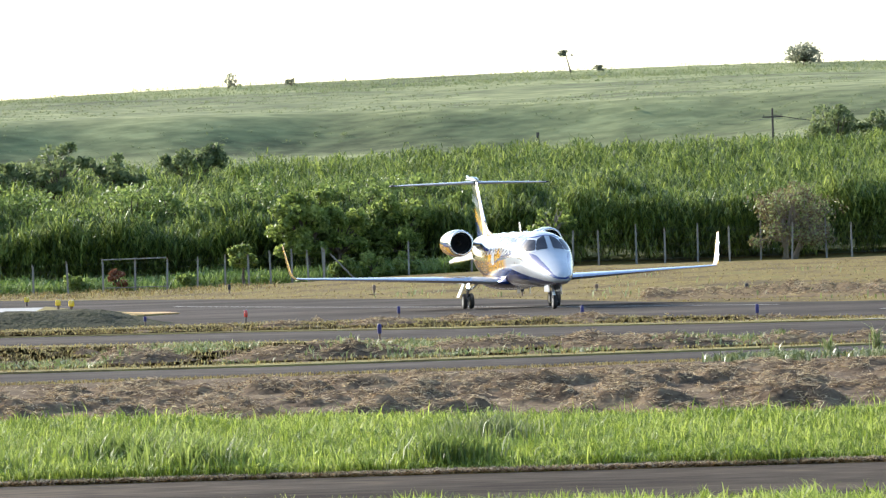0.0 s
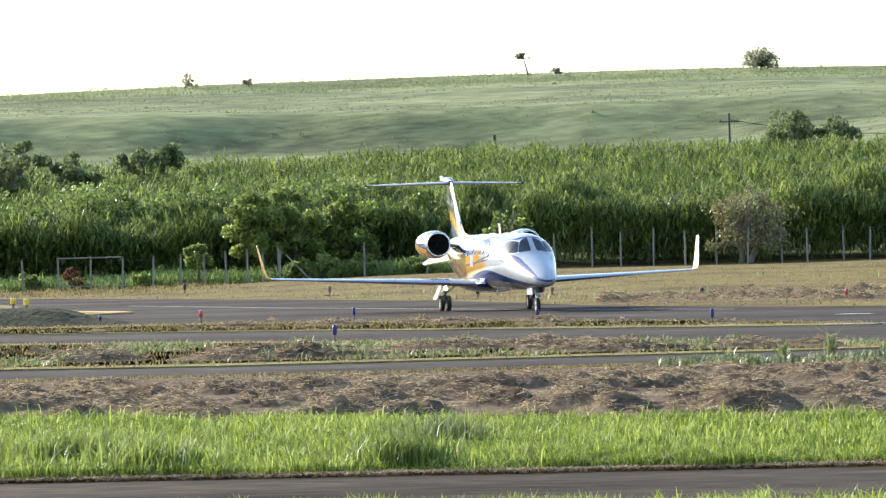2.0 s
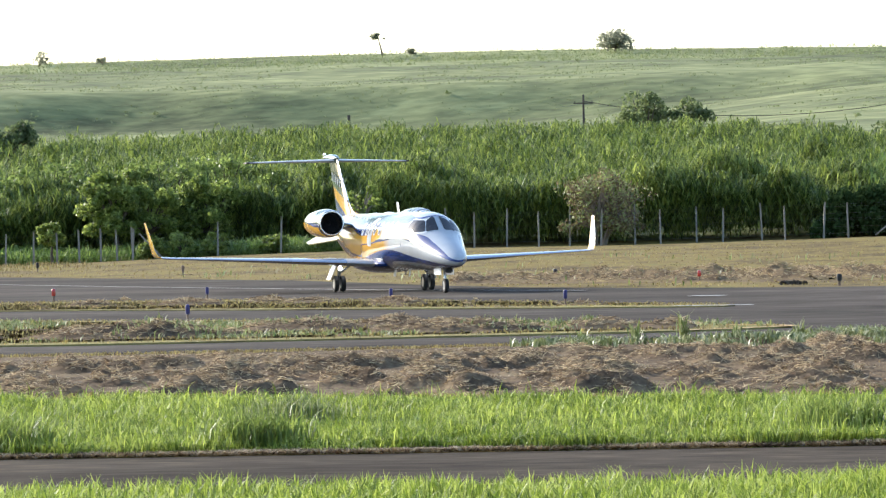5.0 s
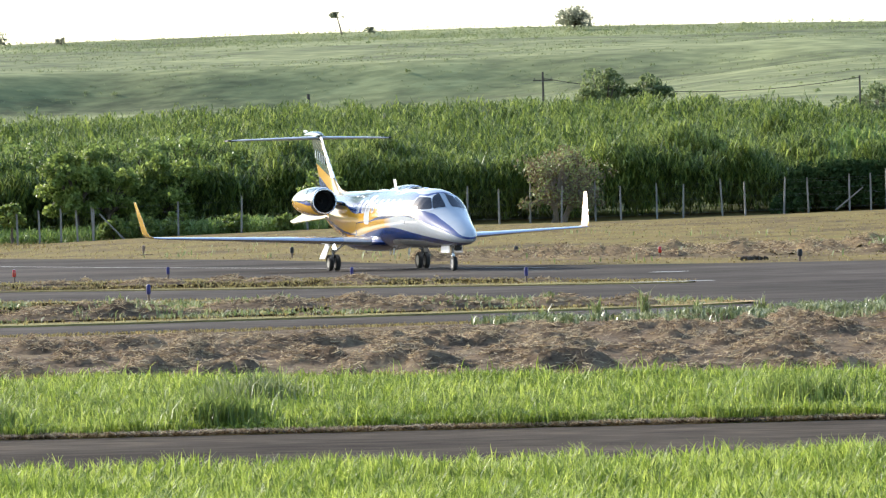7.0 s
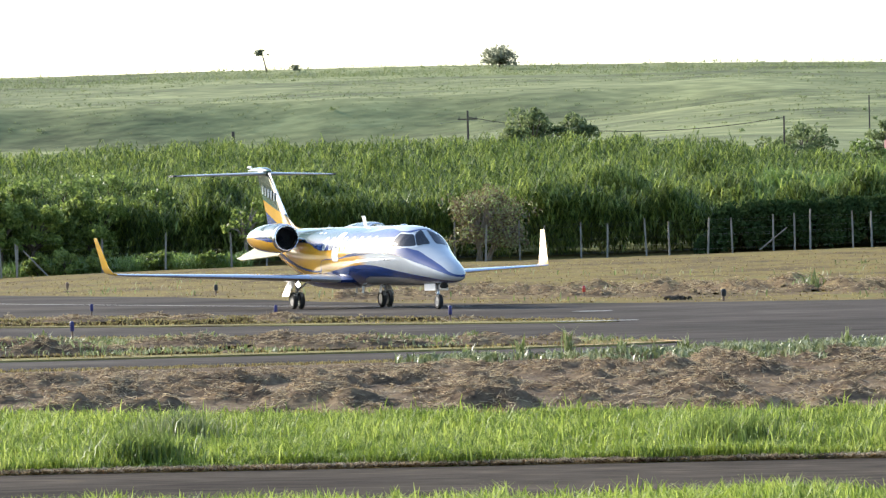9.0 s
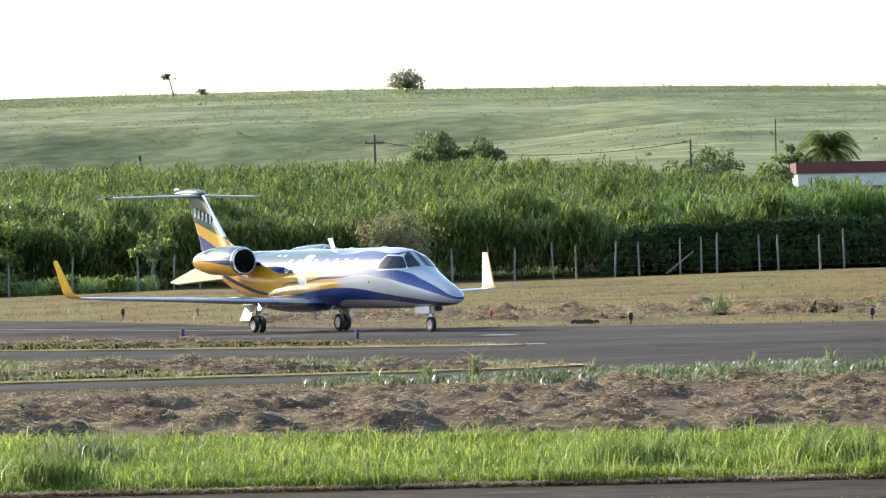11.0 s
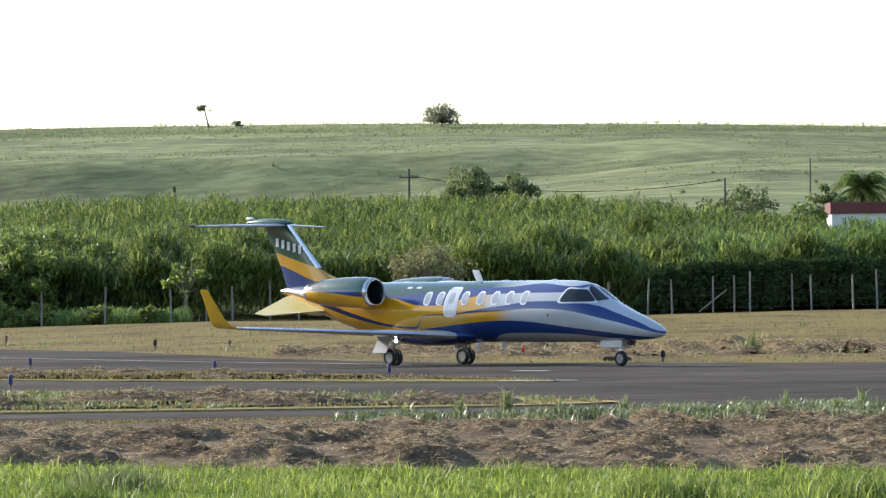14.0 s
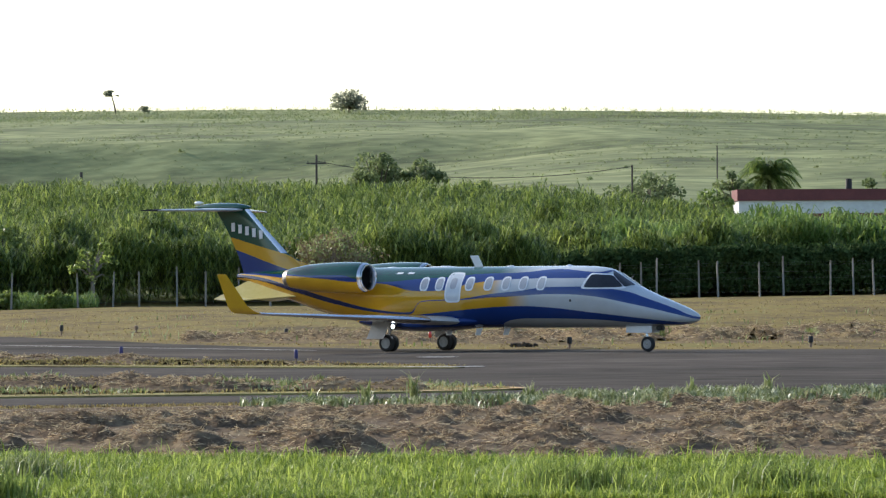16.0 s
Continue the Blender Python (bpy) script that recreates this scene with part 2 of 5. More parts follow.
M_HAY = mat("rotting_clippings", [(0.045, 0.031, 0.021), (0.125, 0.09, 0.056), (0.23, 0.175, 0.10)], 0.9, 0.97, spec=0.04, bump=1.0, bump_scale=9, bump_dist=0.05, obj=False)
M_STUBBLE = mat("dry_stubble", [(0.14, 0.10, 0.04), (0.25, 0.195, 0.075), (0.32, 0.27, 0.10)], 0.7, 0.8, obj=False, trans=0.3, island=0.5)
M_LEAF = mat("tree_leaf", [(0.095, 0.13, 0.028), (0.165, 0.21, 0.045), (0.28, 0.33, 0.085)], 0.3, 0.5, obj=False, trans=0.55, island=0.35)
M_DARKLEAF = mat("dark_leaf", [(0.018, 0.035, 0.010), (0.035, 0.06, 0.018), (0.06, 0.09, 0.03)], 0.4, 0.85, spec=0.1, obj=False, trans=0.2, island=0.3)
M_HILLLEAF = mat("hillside_leaf", [(0.075, 0.10, 0.042), (0.13, 0.16, 0.062), (0.19, 0.22, 0.09)], 0.2, 0.6, obj=False, trans=0.5, island=0.3)
# haze over the far ridge is put into this pale leaf colour
M_RIDGELEAF = mat("haze_pale_leaf", [(0.13, 0.14, 0.10), (0.19, 0.20, 0.14), (0.25, 0.26, 0.18)], 0.2, 0.6, obj=False, trans=0.75, island=0.3)
M_HEDGELEAF = mat("thicket_leaf", [(0.08, 0.115, 0.028), (0.14, 0.185, 0.045), (0.23, 0.285, 0.08)], 0.3, 0.5, obj=False, trans=0.5, island=0.35)
M_DRYLEAF = mat("dry_leaf", [(0.12, 0.09, 0.05), (0.20, 0.17, 0.08), (0.22, 0.26, 0.09)], 0.5, 0.6, obj=False, trans=0.35, island=0.5)
M_BARK = mat("bark", [(0.06, 0.045, 0.03), (0.14, 0.11, 0.08)], 2.0, 0.9, obj=False)
M_PALEBARK = mat("pale_bark", [(0.16, 0.13, 0.10), (0.26, 0.22, 0.17)], 2.0, 0.9, obj=False)


def strap_mesh(name, p0, p1, p2, side, w, material):
    """Strap leaves as one mesh: a quad and a tip each."""
    n = len(p0)
    w = np.asarray(w)[:, None]
    v = np.stack([p0 - side * w * 0.7, p0 + side * w * 0.7, p1 - side * w, p1 + side * w, p2], 1).reshape(-1, 3)
    k = np.arange(n)[:, None] * 5
    me = bpy.data.meshes.new(name)
    me.vertices.add(len(v))
    me.vertices.foreach_set("co", v.ravel())
    me.loops.add(n * 7)
    me.loops.foreach_set("vertex_index", np.concatenate([k + [0, 1, 3, 2], k + [2, 3, 4]], 1).ravel())
    me.polygons.add(n * 2)
    me.polygons.foreach_set("loop_start", np.stack([np.arange(n) * 7, np.arange(n) * 7 + 4], 1).ravel())
    me.update(calc_edges=True)
    me.materials.append(material)
    return me


def around(rng, n):
    az = rng.uniform(0, 2 * np.pi, n)
    z = np.zeros(n)
    return np.stack([np.cos(az), np.sin(az), z], 1), np.stack([-np.sin(az), np.cos(az), z], 1)


UPV = np.array([0, 0, 1.0])


def cane_leaves(name, roots, heights, per, leaf, width, material, seed, start=0.2, droop=0.6, spread=0.5):
    rng = np.random.default_rng(seed)
    n = len(roots) * per
    r = np.repeat(np.asarray(roots, float), per, 0)
    h = np.repeat(np.asarray(heights, float), per)
    out, side = around(rng, n)
    L = leaf * rng.uniform(0.6, 1.25, n)
    z0 = np.maximum(0.0, h * (start + (1 - start) * rng.uniform(0, 1, n) ** 0.6) - 0.4 * L)
    p0 = r + rng.normal(0, 1, (n, 3)) * spread * [0.5, 0.5, 0] + UPV * z0[:, None]
    up = rng.uniform(0.5, 1.1, n)
    p1 = p0 + out * (L * 0.30)[:, None] + UPV * (L * 0.55 * up)[:, None]
    p2 = p1 + out * (L * 0.45)[:, None] + UPV * (L * (0.25 - droop * rng.uniform(0.0, 1.0, n)))[:, None]
    return strap_mesh(name, p0, p1, p2, side, width * rng.uniform(0.7, 1.3, n) / 2, material)


def blades(name, roots, height, width, material, seed, lean=0.35, lie=0.0):
    """Upright grass blades from the ground, one a root."""
    rng = np.random.default_rng(seed)
    n = len(roots)
    r = np.asarray(roots, float)
    h = np.asarray(height, float) * rng.uniform(0.6, 1.25, n)
    out, side = around(rng, n)
    k = lean * rng.uniform(0.2, 1.6, n)
    p1 = r + UPV * (h * 0.6 * (1 - lie))[:, None] + out * (h * (0.25 * k + 0.5 * lie))[:, None]
    p2 = p1 + UPV * (h * (0.42 - 0.25 * k) * (1 - lie))[:, None] + out * (h * (0.75 * k + 0.3 * lie))[:, None]
    return strap_mesh(name, r, p1, p2, side, width * rng.uniform(0.7, 1.3, n) / 2, material)


def n2(x, y, k, seed=0.0):
    return noise.noise(Vector((x * k, y * k, seed)))


def in_poly(x, y, poly):
    c = False
    j = len(poly) - 1
    for i in range(len(poly)):
        (xi, yi), (xj, yj) = poly[i], poly[j]
        if (yi > y) != (yj > y) and x < (xj - xi) * (y - yi) / (yj - yi) + xi:
            c = not c
        j = i
    return c


F_FAR = [(-30, 55), (-9.7, 53.3), (-6.8, 52.2), (-3.7, 50.0), (1, 48.3), (5, 46.8), (30, 44)]


def build_grass():
    rng = np.random.default_rng(11)
    roots, hs = [], []
    while len(roots) < 195000:
        y = 38.3 + 15.5 * rng.uniform()
        x = y * rng.uniform(-0.182, 0.122)
        far = lerp_table(x, F_FAR) + 0.35 * n2(x, y, 1.3)
        if y > far or y < 38.55 + 0.3 * n2(x, 0, 1.1) + 0.22 * n2(x, y, 4.0, 3):
            continue
        c = n2(x, y, 0.9, 2) + 0.6 * n2(x, y, 3.1, 5)
        brink = smooth01((40.1 - y) / 1.3)
        if rng.uniform() < 0.75 * smooth01((-0.1 - c) / 0.5) and brink < 0.5:
            continue
        if brink < 0.2 and rng.uniform() < 0.15:
            continue
        roots.append((x + rng.normal() * 0.02, y + rng.normal() * 0.02, 0.0))
        hs.append(0.118 + 0.085 * c + 0.015 * brink + (0.11 if rng.uniform() < 0.05 else 0))
    thing("grass_strip", "lush green unmown grass beside the asphalt path", "grass", kind="stuff", data=blades("grass_strip", roots, hs, 0.0105, M_GRASS, 12, 1.15))
    roots, hs = [], []
    while len(roots) < 52000:
        y = 25.5 + 6.8 * rng.uniform()
        x = y * rng.uniform(-0.182, 0.122)
        edge = 32.2 + 0.5 * n2(x, 0, 0.9, 7) + 0.25 * n2(x, 0, 3, 8) + 0.10 * x
        if y > edge:
            continue
        c = n2(x, y, 0.9, 4) + 0.6 * n2(x, y, 3.1, 6)
        roots.append((x, y, 0.0))
        hs.append(0.17 + 0.09 * c)
    thing("grass_foreground", "lush green grass in front of the asphalt path", "grass", kind="stuff", data=blades("grass_foreground", roots, hs, 0.011, M_GRASS, 13, 0.6))
    n = 9000
    r = np.zeros((n, 3))
    r[:, 1] = 38.25 + np.abs(rng.normal(0, 0.22, n))
    r[:, 0] = r[:, 1] * rng.uniform(-0.182, 0.122, n)
    r[:, 2] = 0.012
    thing("path_margin", "dead brown grass matted along the path edge", "grass", kind="stuff", data=blades("path_margin", r, np.full(n, 0.11), 0.014, M_STRAW, 14, 1.0, 0.6))
    # taller dark tussocks in the strip
    for x, y, s in ((-6.15, 41.2, 1.3), (-3.0, 43.0, 0.5), (-7.4, 39.6, 0.8), (-5.2, 39.3, 0.7), (-3.1, 39.2, 0.6), (1.9, 40.2, 0.6), (3.6, 39.8, 0.7)):
        n = int(900 * s)
        r = np.zeros((n, 3))
        r[:, 0] = x + rng.normal(0, 0.22 * s + 0.1, n)
        r[:, 1] = y + rng.normal(0, 0.16 * s + 0.08, n)
        thing("grass_tussock", "dense darker tussock in the green grass", "grass", "tussocks in the grass strip", "stuff", data=blades("grass_tussock", r, np.full(n, 0.34), 0.014, M_WEED if s == 0.5 else M_LEAF, 20 + int(y), 0.5))


def hay_field(name, label, x0, x1, y0, y1, step, inside, height, material, z0=0.012):
    """A bumpy mat of clippings over the ground where inside(x, y) > 0."""
    nx, ny = int((x1 - x0) / step), int((y1 - y0) / step)
    idx, verts, faces = {}, [], []
    ok = np.zeros((nx + 1, ny + 1), bool)
    for i in range(nx + 1):
        for j in range(ny + 1):
            ok[i, j] = inside(x0 + i * step, y0 + j * step)
    for i in range(nx):
        for j in range(ny):
            if ok[i, j] and ok[i + 1, j] and ok[i, j + 1] and ok[i + 1, j + 1]:
                q = []
                for a, b in ((i, j), (i + 1, j), (i + 1, j + 1), (i, j + 1)):
                    if (a, b) not in idx:
                        x, y = x0 + a * step, y0 + b * step
                        edge = 1.0 if 0 < a < nx and 0 < b < ny and ok[a - 1, b] and ok[a + 1, b] and ok[a, b - 1] and ok[a, b + 1] else 0.0
                        idx[(a, b)] = len(verts)
                        verts.append((x, y, land(x, y) + z0 + edge * max(0.0, height(x, y)) - (1 - edge) * 0.06))
                    q.append(idx[(a, b)])
                faces.append(q)
    return thing(name, label, "grass clippings", kind="stuff", data=mesh_of(name, verts, faces, material, True))


def lumps(x, y, k, s, cut):
    v = n2(x, y * 0.8, k, s) * 0.7 + n2(x, y, k * 2.3, s + 3) * 0.45 + n2(x, y, k * 6, s + 6) * 0.22
    return max(0.0, v - cut)


def scatter(name, label, count, area, test, h, w, material, seed, lean=0.9, z=None, zh=None, category="grass", lie=0.0):
    rng = np.random.default_rng(seed)
    roots, hs = [], []
    x0, x1, y0, y1 = area
    tries = 0
    while len(roots) < count and tries < count * 30:
        tries += 1
        y = y0 + (y1 - y0) * rng.uniform()
        x = x0 + (x1 - x0) * rng.uniform()
        if x < -0.2 * y - 1 or x > 0.15 * y + 1 or not test(x, y, rng):
            continue
        roots.append((x, y, land(x, y) + (zh(x, y) if zh else 0.01)))
        hs.append(h)
    return thing(name, label, category, kind="stuff", data=blades(name, roots, hs, w, material, seed + 1, lean, lie))


def e_height(x, y):
    far = lerp_table(x, E_FAR)
    near = lerp_table(x, F_FAR)
    taper = smooth01((far - y) / 11.0) * smooth01((y - near - 0.3) / 1.5)
    return 0.36 * lumps(x, y * 0.7, 1.1, 1.0, 0.02) * taper + 0.05 * abs(n2(x, y, 4)) * taper - 0.012


C_FAR = [(-60, 125), (-30, 113), (-17.3, 104.5), (-6.7, 97), (-0.1, 88.9), (1.9, 85.9), (4, 82)]


def c_height(x, y):
    v = 0.6 * lumps(x, y * 0.5, 1.0, 9.0, 0.37) * smooth01((lerp_table(x, C_FAR) - y) / 7.0)
    # the long heaps raked up beside the near taxiway
    for cx, cy, lx, ly, hh in ((-8.6, 83.0, 1.9, 1.2, 0.30), (-12.2, 84.0, 0.9, 1.1, 0.30), (-2.9, 83.8, 1.7, 1.1, 0.26), (-0.4, 84.0, 0.8, 1.0, 0.2), (-6.0, 88, 1.2, 1.5, 0.22), (-4.4, 90, 0.7, 1.2, 0.22), (0.9, 83.2, 0.7, 0.6, 0.18)):
        d = ((x - cx) / lx) ** 2 + ((y - cy) / ly) ** 2
        if d < 1.4:
            v = max(v, hh * max(0, 1 - d * 0.7) * (0.8 + 0.5 * n2(x, y, 2.0) + 0.35 * n2(x, y, 5.0)))
    return v - 0.03


def a_height(x, y):
    v = 0.4 * lumps(x, y * 0.5, 1.0, 19.0, 0.42)
    for cx, cy, lx, ly, hh in ((-5.6, 117.5, 0.7, 1.6, 0.20), (-9.4, 124, 0.5, 1.2, 0.18), (-11.2, 122, 1.0, 1.4, 0.16), (-14.0, 123, 0.7, 1.4, 0.14), (-8.1, 122, 0.9, 1.2, 0.12), (-0.9, 110.5, 0.6, 0.8, 0.1)):
        d = ((x - cx) / lx) ** 2 + ((y - cy) / ly) ** 2
        if d < 1.4:
            v = max(v, hh * max(0, 1 - d * 0.7) * (0.85 + 0.4 * n2(x, y, 2.0)))
    return v - 0.03


def shrink(poly, f):
    cx = sum(p[0] for p in poly) / len(poly)
    cy = sum(p[1] for p in poly) / len(poly)
    return [(x, cy + (y - cy) * f) for x, y in poly]


def far_rows(x, y):
    rim = smooth01((y - 149.5 - 0.75 * max(0, 6 - x)) / 6.0)
    return rim * (0.62 * lumps(x, y * 0.3, 0.8, 29, 0.04) + 0.34 * lumps(x, y * 0.3, 1.9, 33, 0.12)) - 0.05 * (1 - rim)


def build_verges():
    hay_field("hay_swath", "brown heaps of rotting grass clippings on bare ground", -18, 13, 44, 84, 0.13,
              lambda x, y: lerp_table(x, F_FAR) + 0.3 + 0.5 * n2(x, y, 0.8) < y < lerp_table(x, E_FAR) - 0.5 - 0.4 * n2(x, y, 0.7, 3) and -0.2 * y < x < 0.15 * y, e_height, M_HAY)
    inner_c = shrink(C_LINE, 0.88)
    hay_field("raked_heaps", "long dark heaps of raked grass on the verge", -22, 3, 78, 112, 0.17,
              lambda x, y: in_poly(x, y, inner_c) and x < 1.6 and -0.2 * y < x, c_height, M_HAY, 0.04)
    hay_field("raked_heaps_small", "small brown heaps of clippings on the far verge", -26, 2, 104, 133, 0.2,
              lambda x, y: in_poly(x, y, shrink(A_LINE, 0.8)) and -0.2 * y < x, a_height, M_HAY, 0.035)
    # loose straw lying in all directions on the heaps
    rng = np.random.default_rng(30)

    def bits(name, label, n, area, test, zf, size, seed, z0=0.0):
        cs = []
        while len(cs) < n:
            y = area[2] + (area[3] - area[2]) * rng.uniform()
            x = area[0] + (area[1] - area[0]) * rng.uniform()
            if -0.2 * y < x < 0.15 * y and test(x, y):
                cs.append((x, y, z0 + zf(x, y) + 0.02))
        thing(name, label, "straw", kind="stuff", data=leaf_cloud(name, cs, [0.05] * n, 4, size, M_STRAW, seed, 0.4, 0.05, 0.3))
    bits("straw_litter", "matted brown straw over the clippings", 19000, (-16, 12, 45, 82), lambda x, y: lerp_table(x, F_FAR) + 0.3 < y < lerp_table(x, E_FAR) - 0.4 and e_height(x, y) > 0.045, e_height, 0.10, 301)
    bits("straw_heap_litter", "matted straw on the raked heaps", 1800, (-22, 2, 78, 110), lambda x, y: in_poly(x, y, inner_c) and c_height(x, y) > 0.05, c_height, 0.14, 302, 0.04)
    bits("straw_field_litter", "brown straw along the far rows of clippings", 7000, (-6, 27, 148, 182), lambda x, y: y > 151 + 0.75 * max(0, 6 - x) and far_rows(x, y) > 0.06, lambda x, y: land(x, y) + far_rows(x, y), 0.2, 304)
    bits("straw_far_litter", "straw on the far heaps", 900, (-26, 2, 104, 133), lambda x, y: in_poly(x, y, A_LINE) and a_height(x, y) > 0.05, a_height, 0.17, 303, 0.035)
    # straw, stubble and weeds standing on the verges
    scatter("straw", "loose brown straw lying over the clippings", 9000, (-16, 12, 45, 82), lambda x, y, r: lerp_table(x, F_FAR) < y < lerp_table(x, E_FAR) - 0.3 and n2(x, y, 0.6, 4) > -0.35, 0.16, 0.016, M_STRAW, 31, 1.0, zh=e_height, lie=0.7)
    scatter("stubble_edge", "pale mown stubble along the clippings", 15000, (-16, 12, 44, 84), lambda x, y, r: abs(y - lerp_table(x, F_FAR) - 1.0) < 1.2 or 0 < lerp_table(x, E_FAR) - y < 1.3, 0.05, 0.014, M_STUBBLE, 33)
    scatter("verge_stubble", "pale dry stubble on the verge", 9000, (-24, 4, 78, 112), lambda x, y, r: in_poly(x, y, C_LINE), 0.06, 0.022, M_STUBBLE, 35, zh=lambda x, y: 0.04)
    scatter("verge_weeds", "patchy green weeds growing on the verge", 6000, (-24, 3, 80, 110), lambda x, y, r: in_poly(x, y, inner_c) and n2(x, y * 0.5, 0.35, 6) > 0.08 and n2(x, y, 1.6, 8) > -0.1, 0.17, 0.028, M_WEED, 37, 0.8, zh=c_height)
    scatter("far_verge_stubble", "pale dry stubble on the far verge", 8000, (-30, 4, 104, 134), lambda x, y, r: in_poly(x, y, A_LINE), 0.05, 0.026, M_STUBBLE, 39, zh=lambda x, y: 0.05)
    scatter("grey_weeds", "grey-green weeds along the taxiway edge", 13000, (-3.5, 13, 62, 86), lambda x, y, r: 0.25 < lerp_table(x, E_FAR) - y < 3.5 + 7.5 * smooth01((x + 1) / 7) and n2(x, y * 0.5, 0.7, 2) + 0.5 * n2(x, y, 2.2, 5) > 0.03 + max(0, 1.2 - x) * 0.12, 0.17, 0.03, M_GREYWEED, 41, 0.9, zh=e_height)
    rng = np.random.default_rng(50)
    for x, y, h in ((1.02, 75.2, 0.55), (0.25, 74.2, 0.4), (1.9, 76.2, 0.28), (7.1, 79.6, 0.35), (4.9, 77.2, 0.25), (-0.6, 74.0, 0.25), (5.6, 77.0, 0.32), (2.9, 75.4, 0.3), (6.2, 73.5, 0.34), (3.6, 70.5, 0.28)):
        n = 40
        r = np.zeros((n, 3))
        r[:, 0] = x + rng.normal(0, 0.045, n)
        r[:, 1] = y + rng.normal(0, 0.045, n)
        r[:, 2] = 0.02
        hs = h * rng.uniform(0.35, 1.0, n)
        thing("tall_weed", "tall green weed at the taxiway edge", "weed", "weeds at the taxiway edge", data=blades("tall_weed", r, hs, 0.028, M_WEED, int(60 + y), 0.45))
    for x, y, h in ((10.9, 165.0, 0.75), (10.4, 164.2, 0.5), (16.5, 168, 0.4)):
        r = np.zeros((60, 3))
        r[:, 0], r[:, 1] = x + rng.normal(0, 0.16, 60), y + rng.normal(0, 0.2, 60)
        r[:, 2] = land(x, y) + 0.02
        thing("tall_weed", "bright green weed tuft among the far clippings", "weed", "weeds in the mown field", data=blades("tall_weed", r, h * rng.uniform(0.4, 1.0, 60), 0.05, M_WEED, int(80 + y), 0.6))
    # the mown field beyond the taxiway, with its rows of clippings

    hay_field("far_clippings", "brown rows of clippings on the mown field", -6, 28, 146, 182, 0.34,
              lambda x, y: y > 150 + 0.75 * max(0, 6 - x) and x < 0.15 * y and n2(x, y, 0.12, 12) * 0.5 > -0.22 and y < 180 + 4 * n2(x, y, 0.2), far_rows, M_HAYFAR, 0.02)
    xs = [p[0] for p in FAR_EDGE]
    yy = [p[1] for p in FAR_EDGE]
    scatter("field_stubble", "dry yellow mown grass of the far field", 9000, (-50, 32, 130, 262), lambda x, y, r: y > np.interp(x, xs, yy) + 0.3, 0.06, 0.05, M_STUBBLE, 43)
    scatter("field_green", "sparse green weeds in the mown field", 350, (-20, 30, 140, 230), lambda x, y, r: y > np.interp(x, xs, yy) + 3 and n2(x, y, 0.2, 40) > 0.3, 0.3, 0.05, M_WEED, 45)


def cane_top(x, y):
    """Mounded height of the cane: broad swells with pockets between the clumps."""
    swell = 0.9 * n2(x, y, 0.09, 1) + 0.5 * n2(x, y * 0.6, 0.25, 3)
    lobes = abs(n2(x, y * 0.6, 0.24, 7))
    right = smooth01((x / y + 0.01) / 0.06)
    back = smooth01((y - 370) / 25)
    return 4.2 - 0.55 * right + (1.0 - 0.5 * back) * swell + (2.9 - 1.7 * back) * (lobes - 0.22)


def build_cane():
    rng = np.random.default_rng(4)
    front, fh, deep, dh = [], [], [], []
    for i in range(4700):
        near = i < 1500
        y0 = 297 + 8 * rng.uniform() if near else 304 + 98 * rng.uniform() ** 1.15
        x0 = y0 * rng.uniform(-0.185, 0.125)
        for k in range(7):
            x, y = x0 + rng.normal() * 0.6, max(296.5, y0 + rng.normal() * 0.7)
            h = max(1.4, cane_top(x, y) + rng.uniform(-0.35, 0.3) + (0.5 if rng.uniform() < 0.04 else 0.0))
            (front if near else deep).append((x, y, land(x, y)))
            (fh if near else dh).append(h)
    thing("cane_front", "dense wall of tall green cane grass behind the fence", "vegetation", kind="stuff", data=cane_leaves("cane_front", front, fh, 12, 1.15, 0.085, M_CANE, 5, start=0.12, spread=0.5, droop=1.0))
    thing("cane_field", "dense tall green cane grass covering the rise", "vegetation", kind="stuff", data=cane_leaves("cane_field", deep, dh, 10, 1.05, 0.085, M_CANE, 8, start=0.5, spread=0.55, droop=1.0))
    pts, hs = [], []
    for i in range(2600):
        y = 287 + 9 * rng.uniform()
        x = y * rng.uniform(-0.185, -0.055)
        pts.append((x, y, land(x, y)))
        hs.append(rng.uniform(0.3, 1.0) + 0.5 * n2(x, y, 0.2, 9))
    thing("fence_weeds", "rank green weeds and grass along the fence", "vegetation", kind="stuff", data=cane_leaves("fence_weeds", pts, np.maximum(hs, 0.25), 9, 0.8, 0.06, M_GRASSFAR, 6))
    pts, hs = [], []
    for i in range(4600):
        y = 299 + 16 * rng.uniform()
        x = y * rng.uniform(0.055, 0.125)
        pts.append((x, y, land(x, y)))
        hs.append(3.9 + 0.7 * smooth01((x / y - 0.07) / 0.02) + 1.3 * n2(x, y, 0.3, 31) + rng.uniform(-0.4, 0.4))
    thing("young_cane", "paler young cane grass behind the hedge", "vegetation", kind="stuff", data=cane_leaves("young_cane", pts, hs, 9, 1.4, 0.10, M_GRASSFAR, 7, droop=0.9))


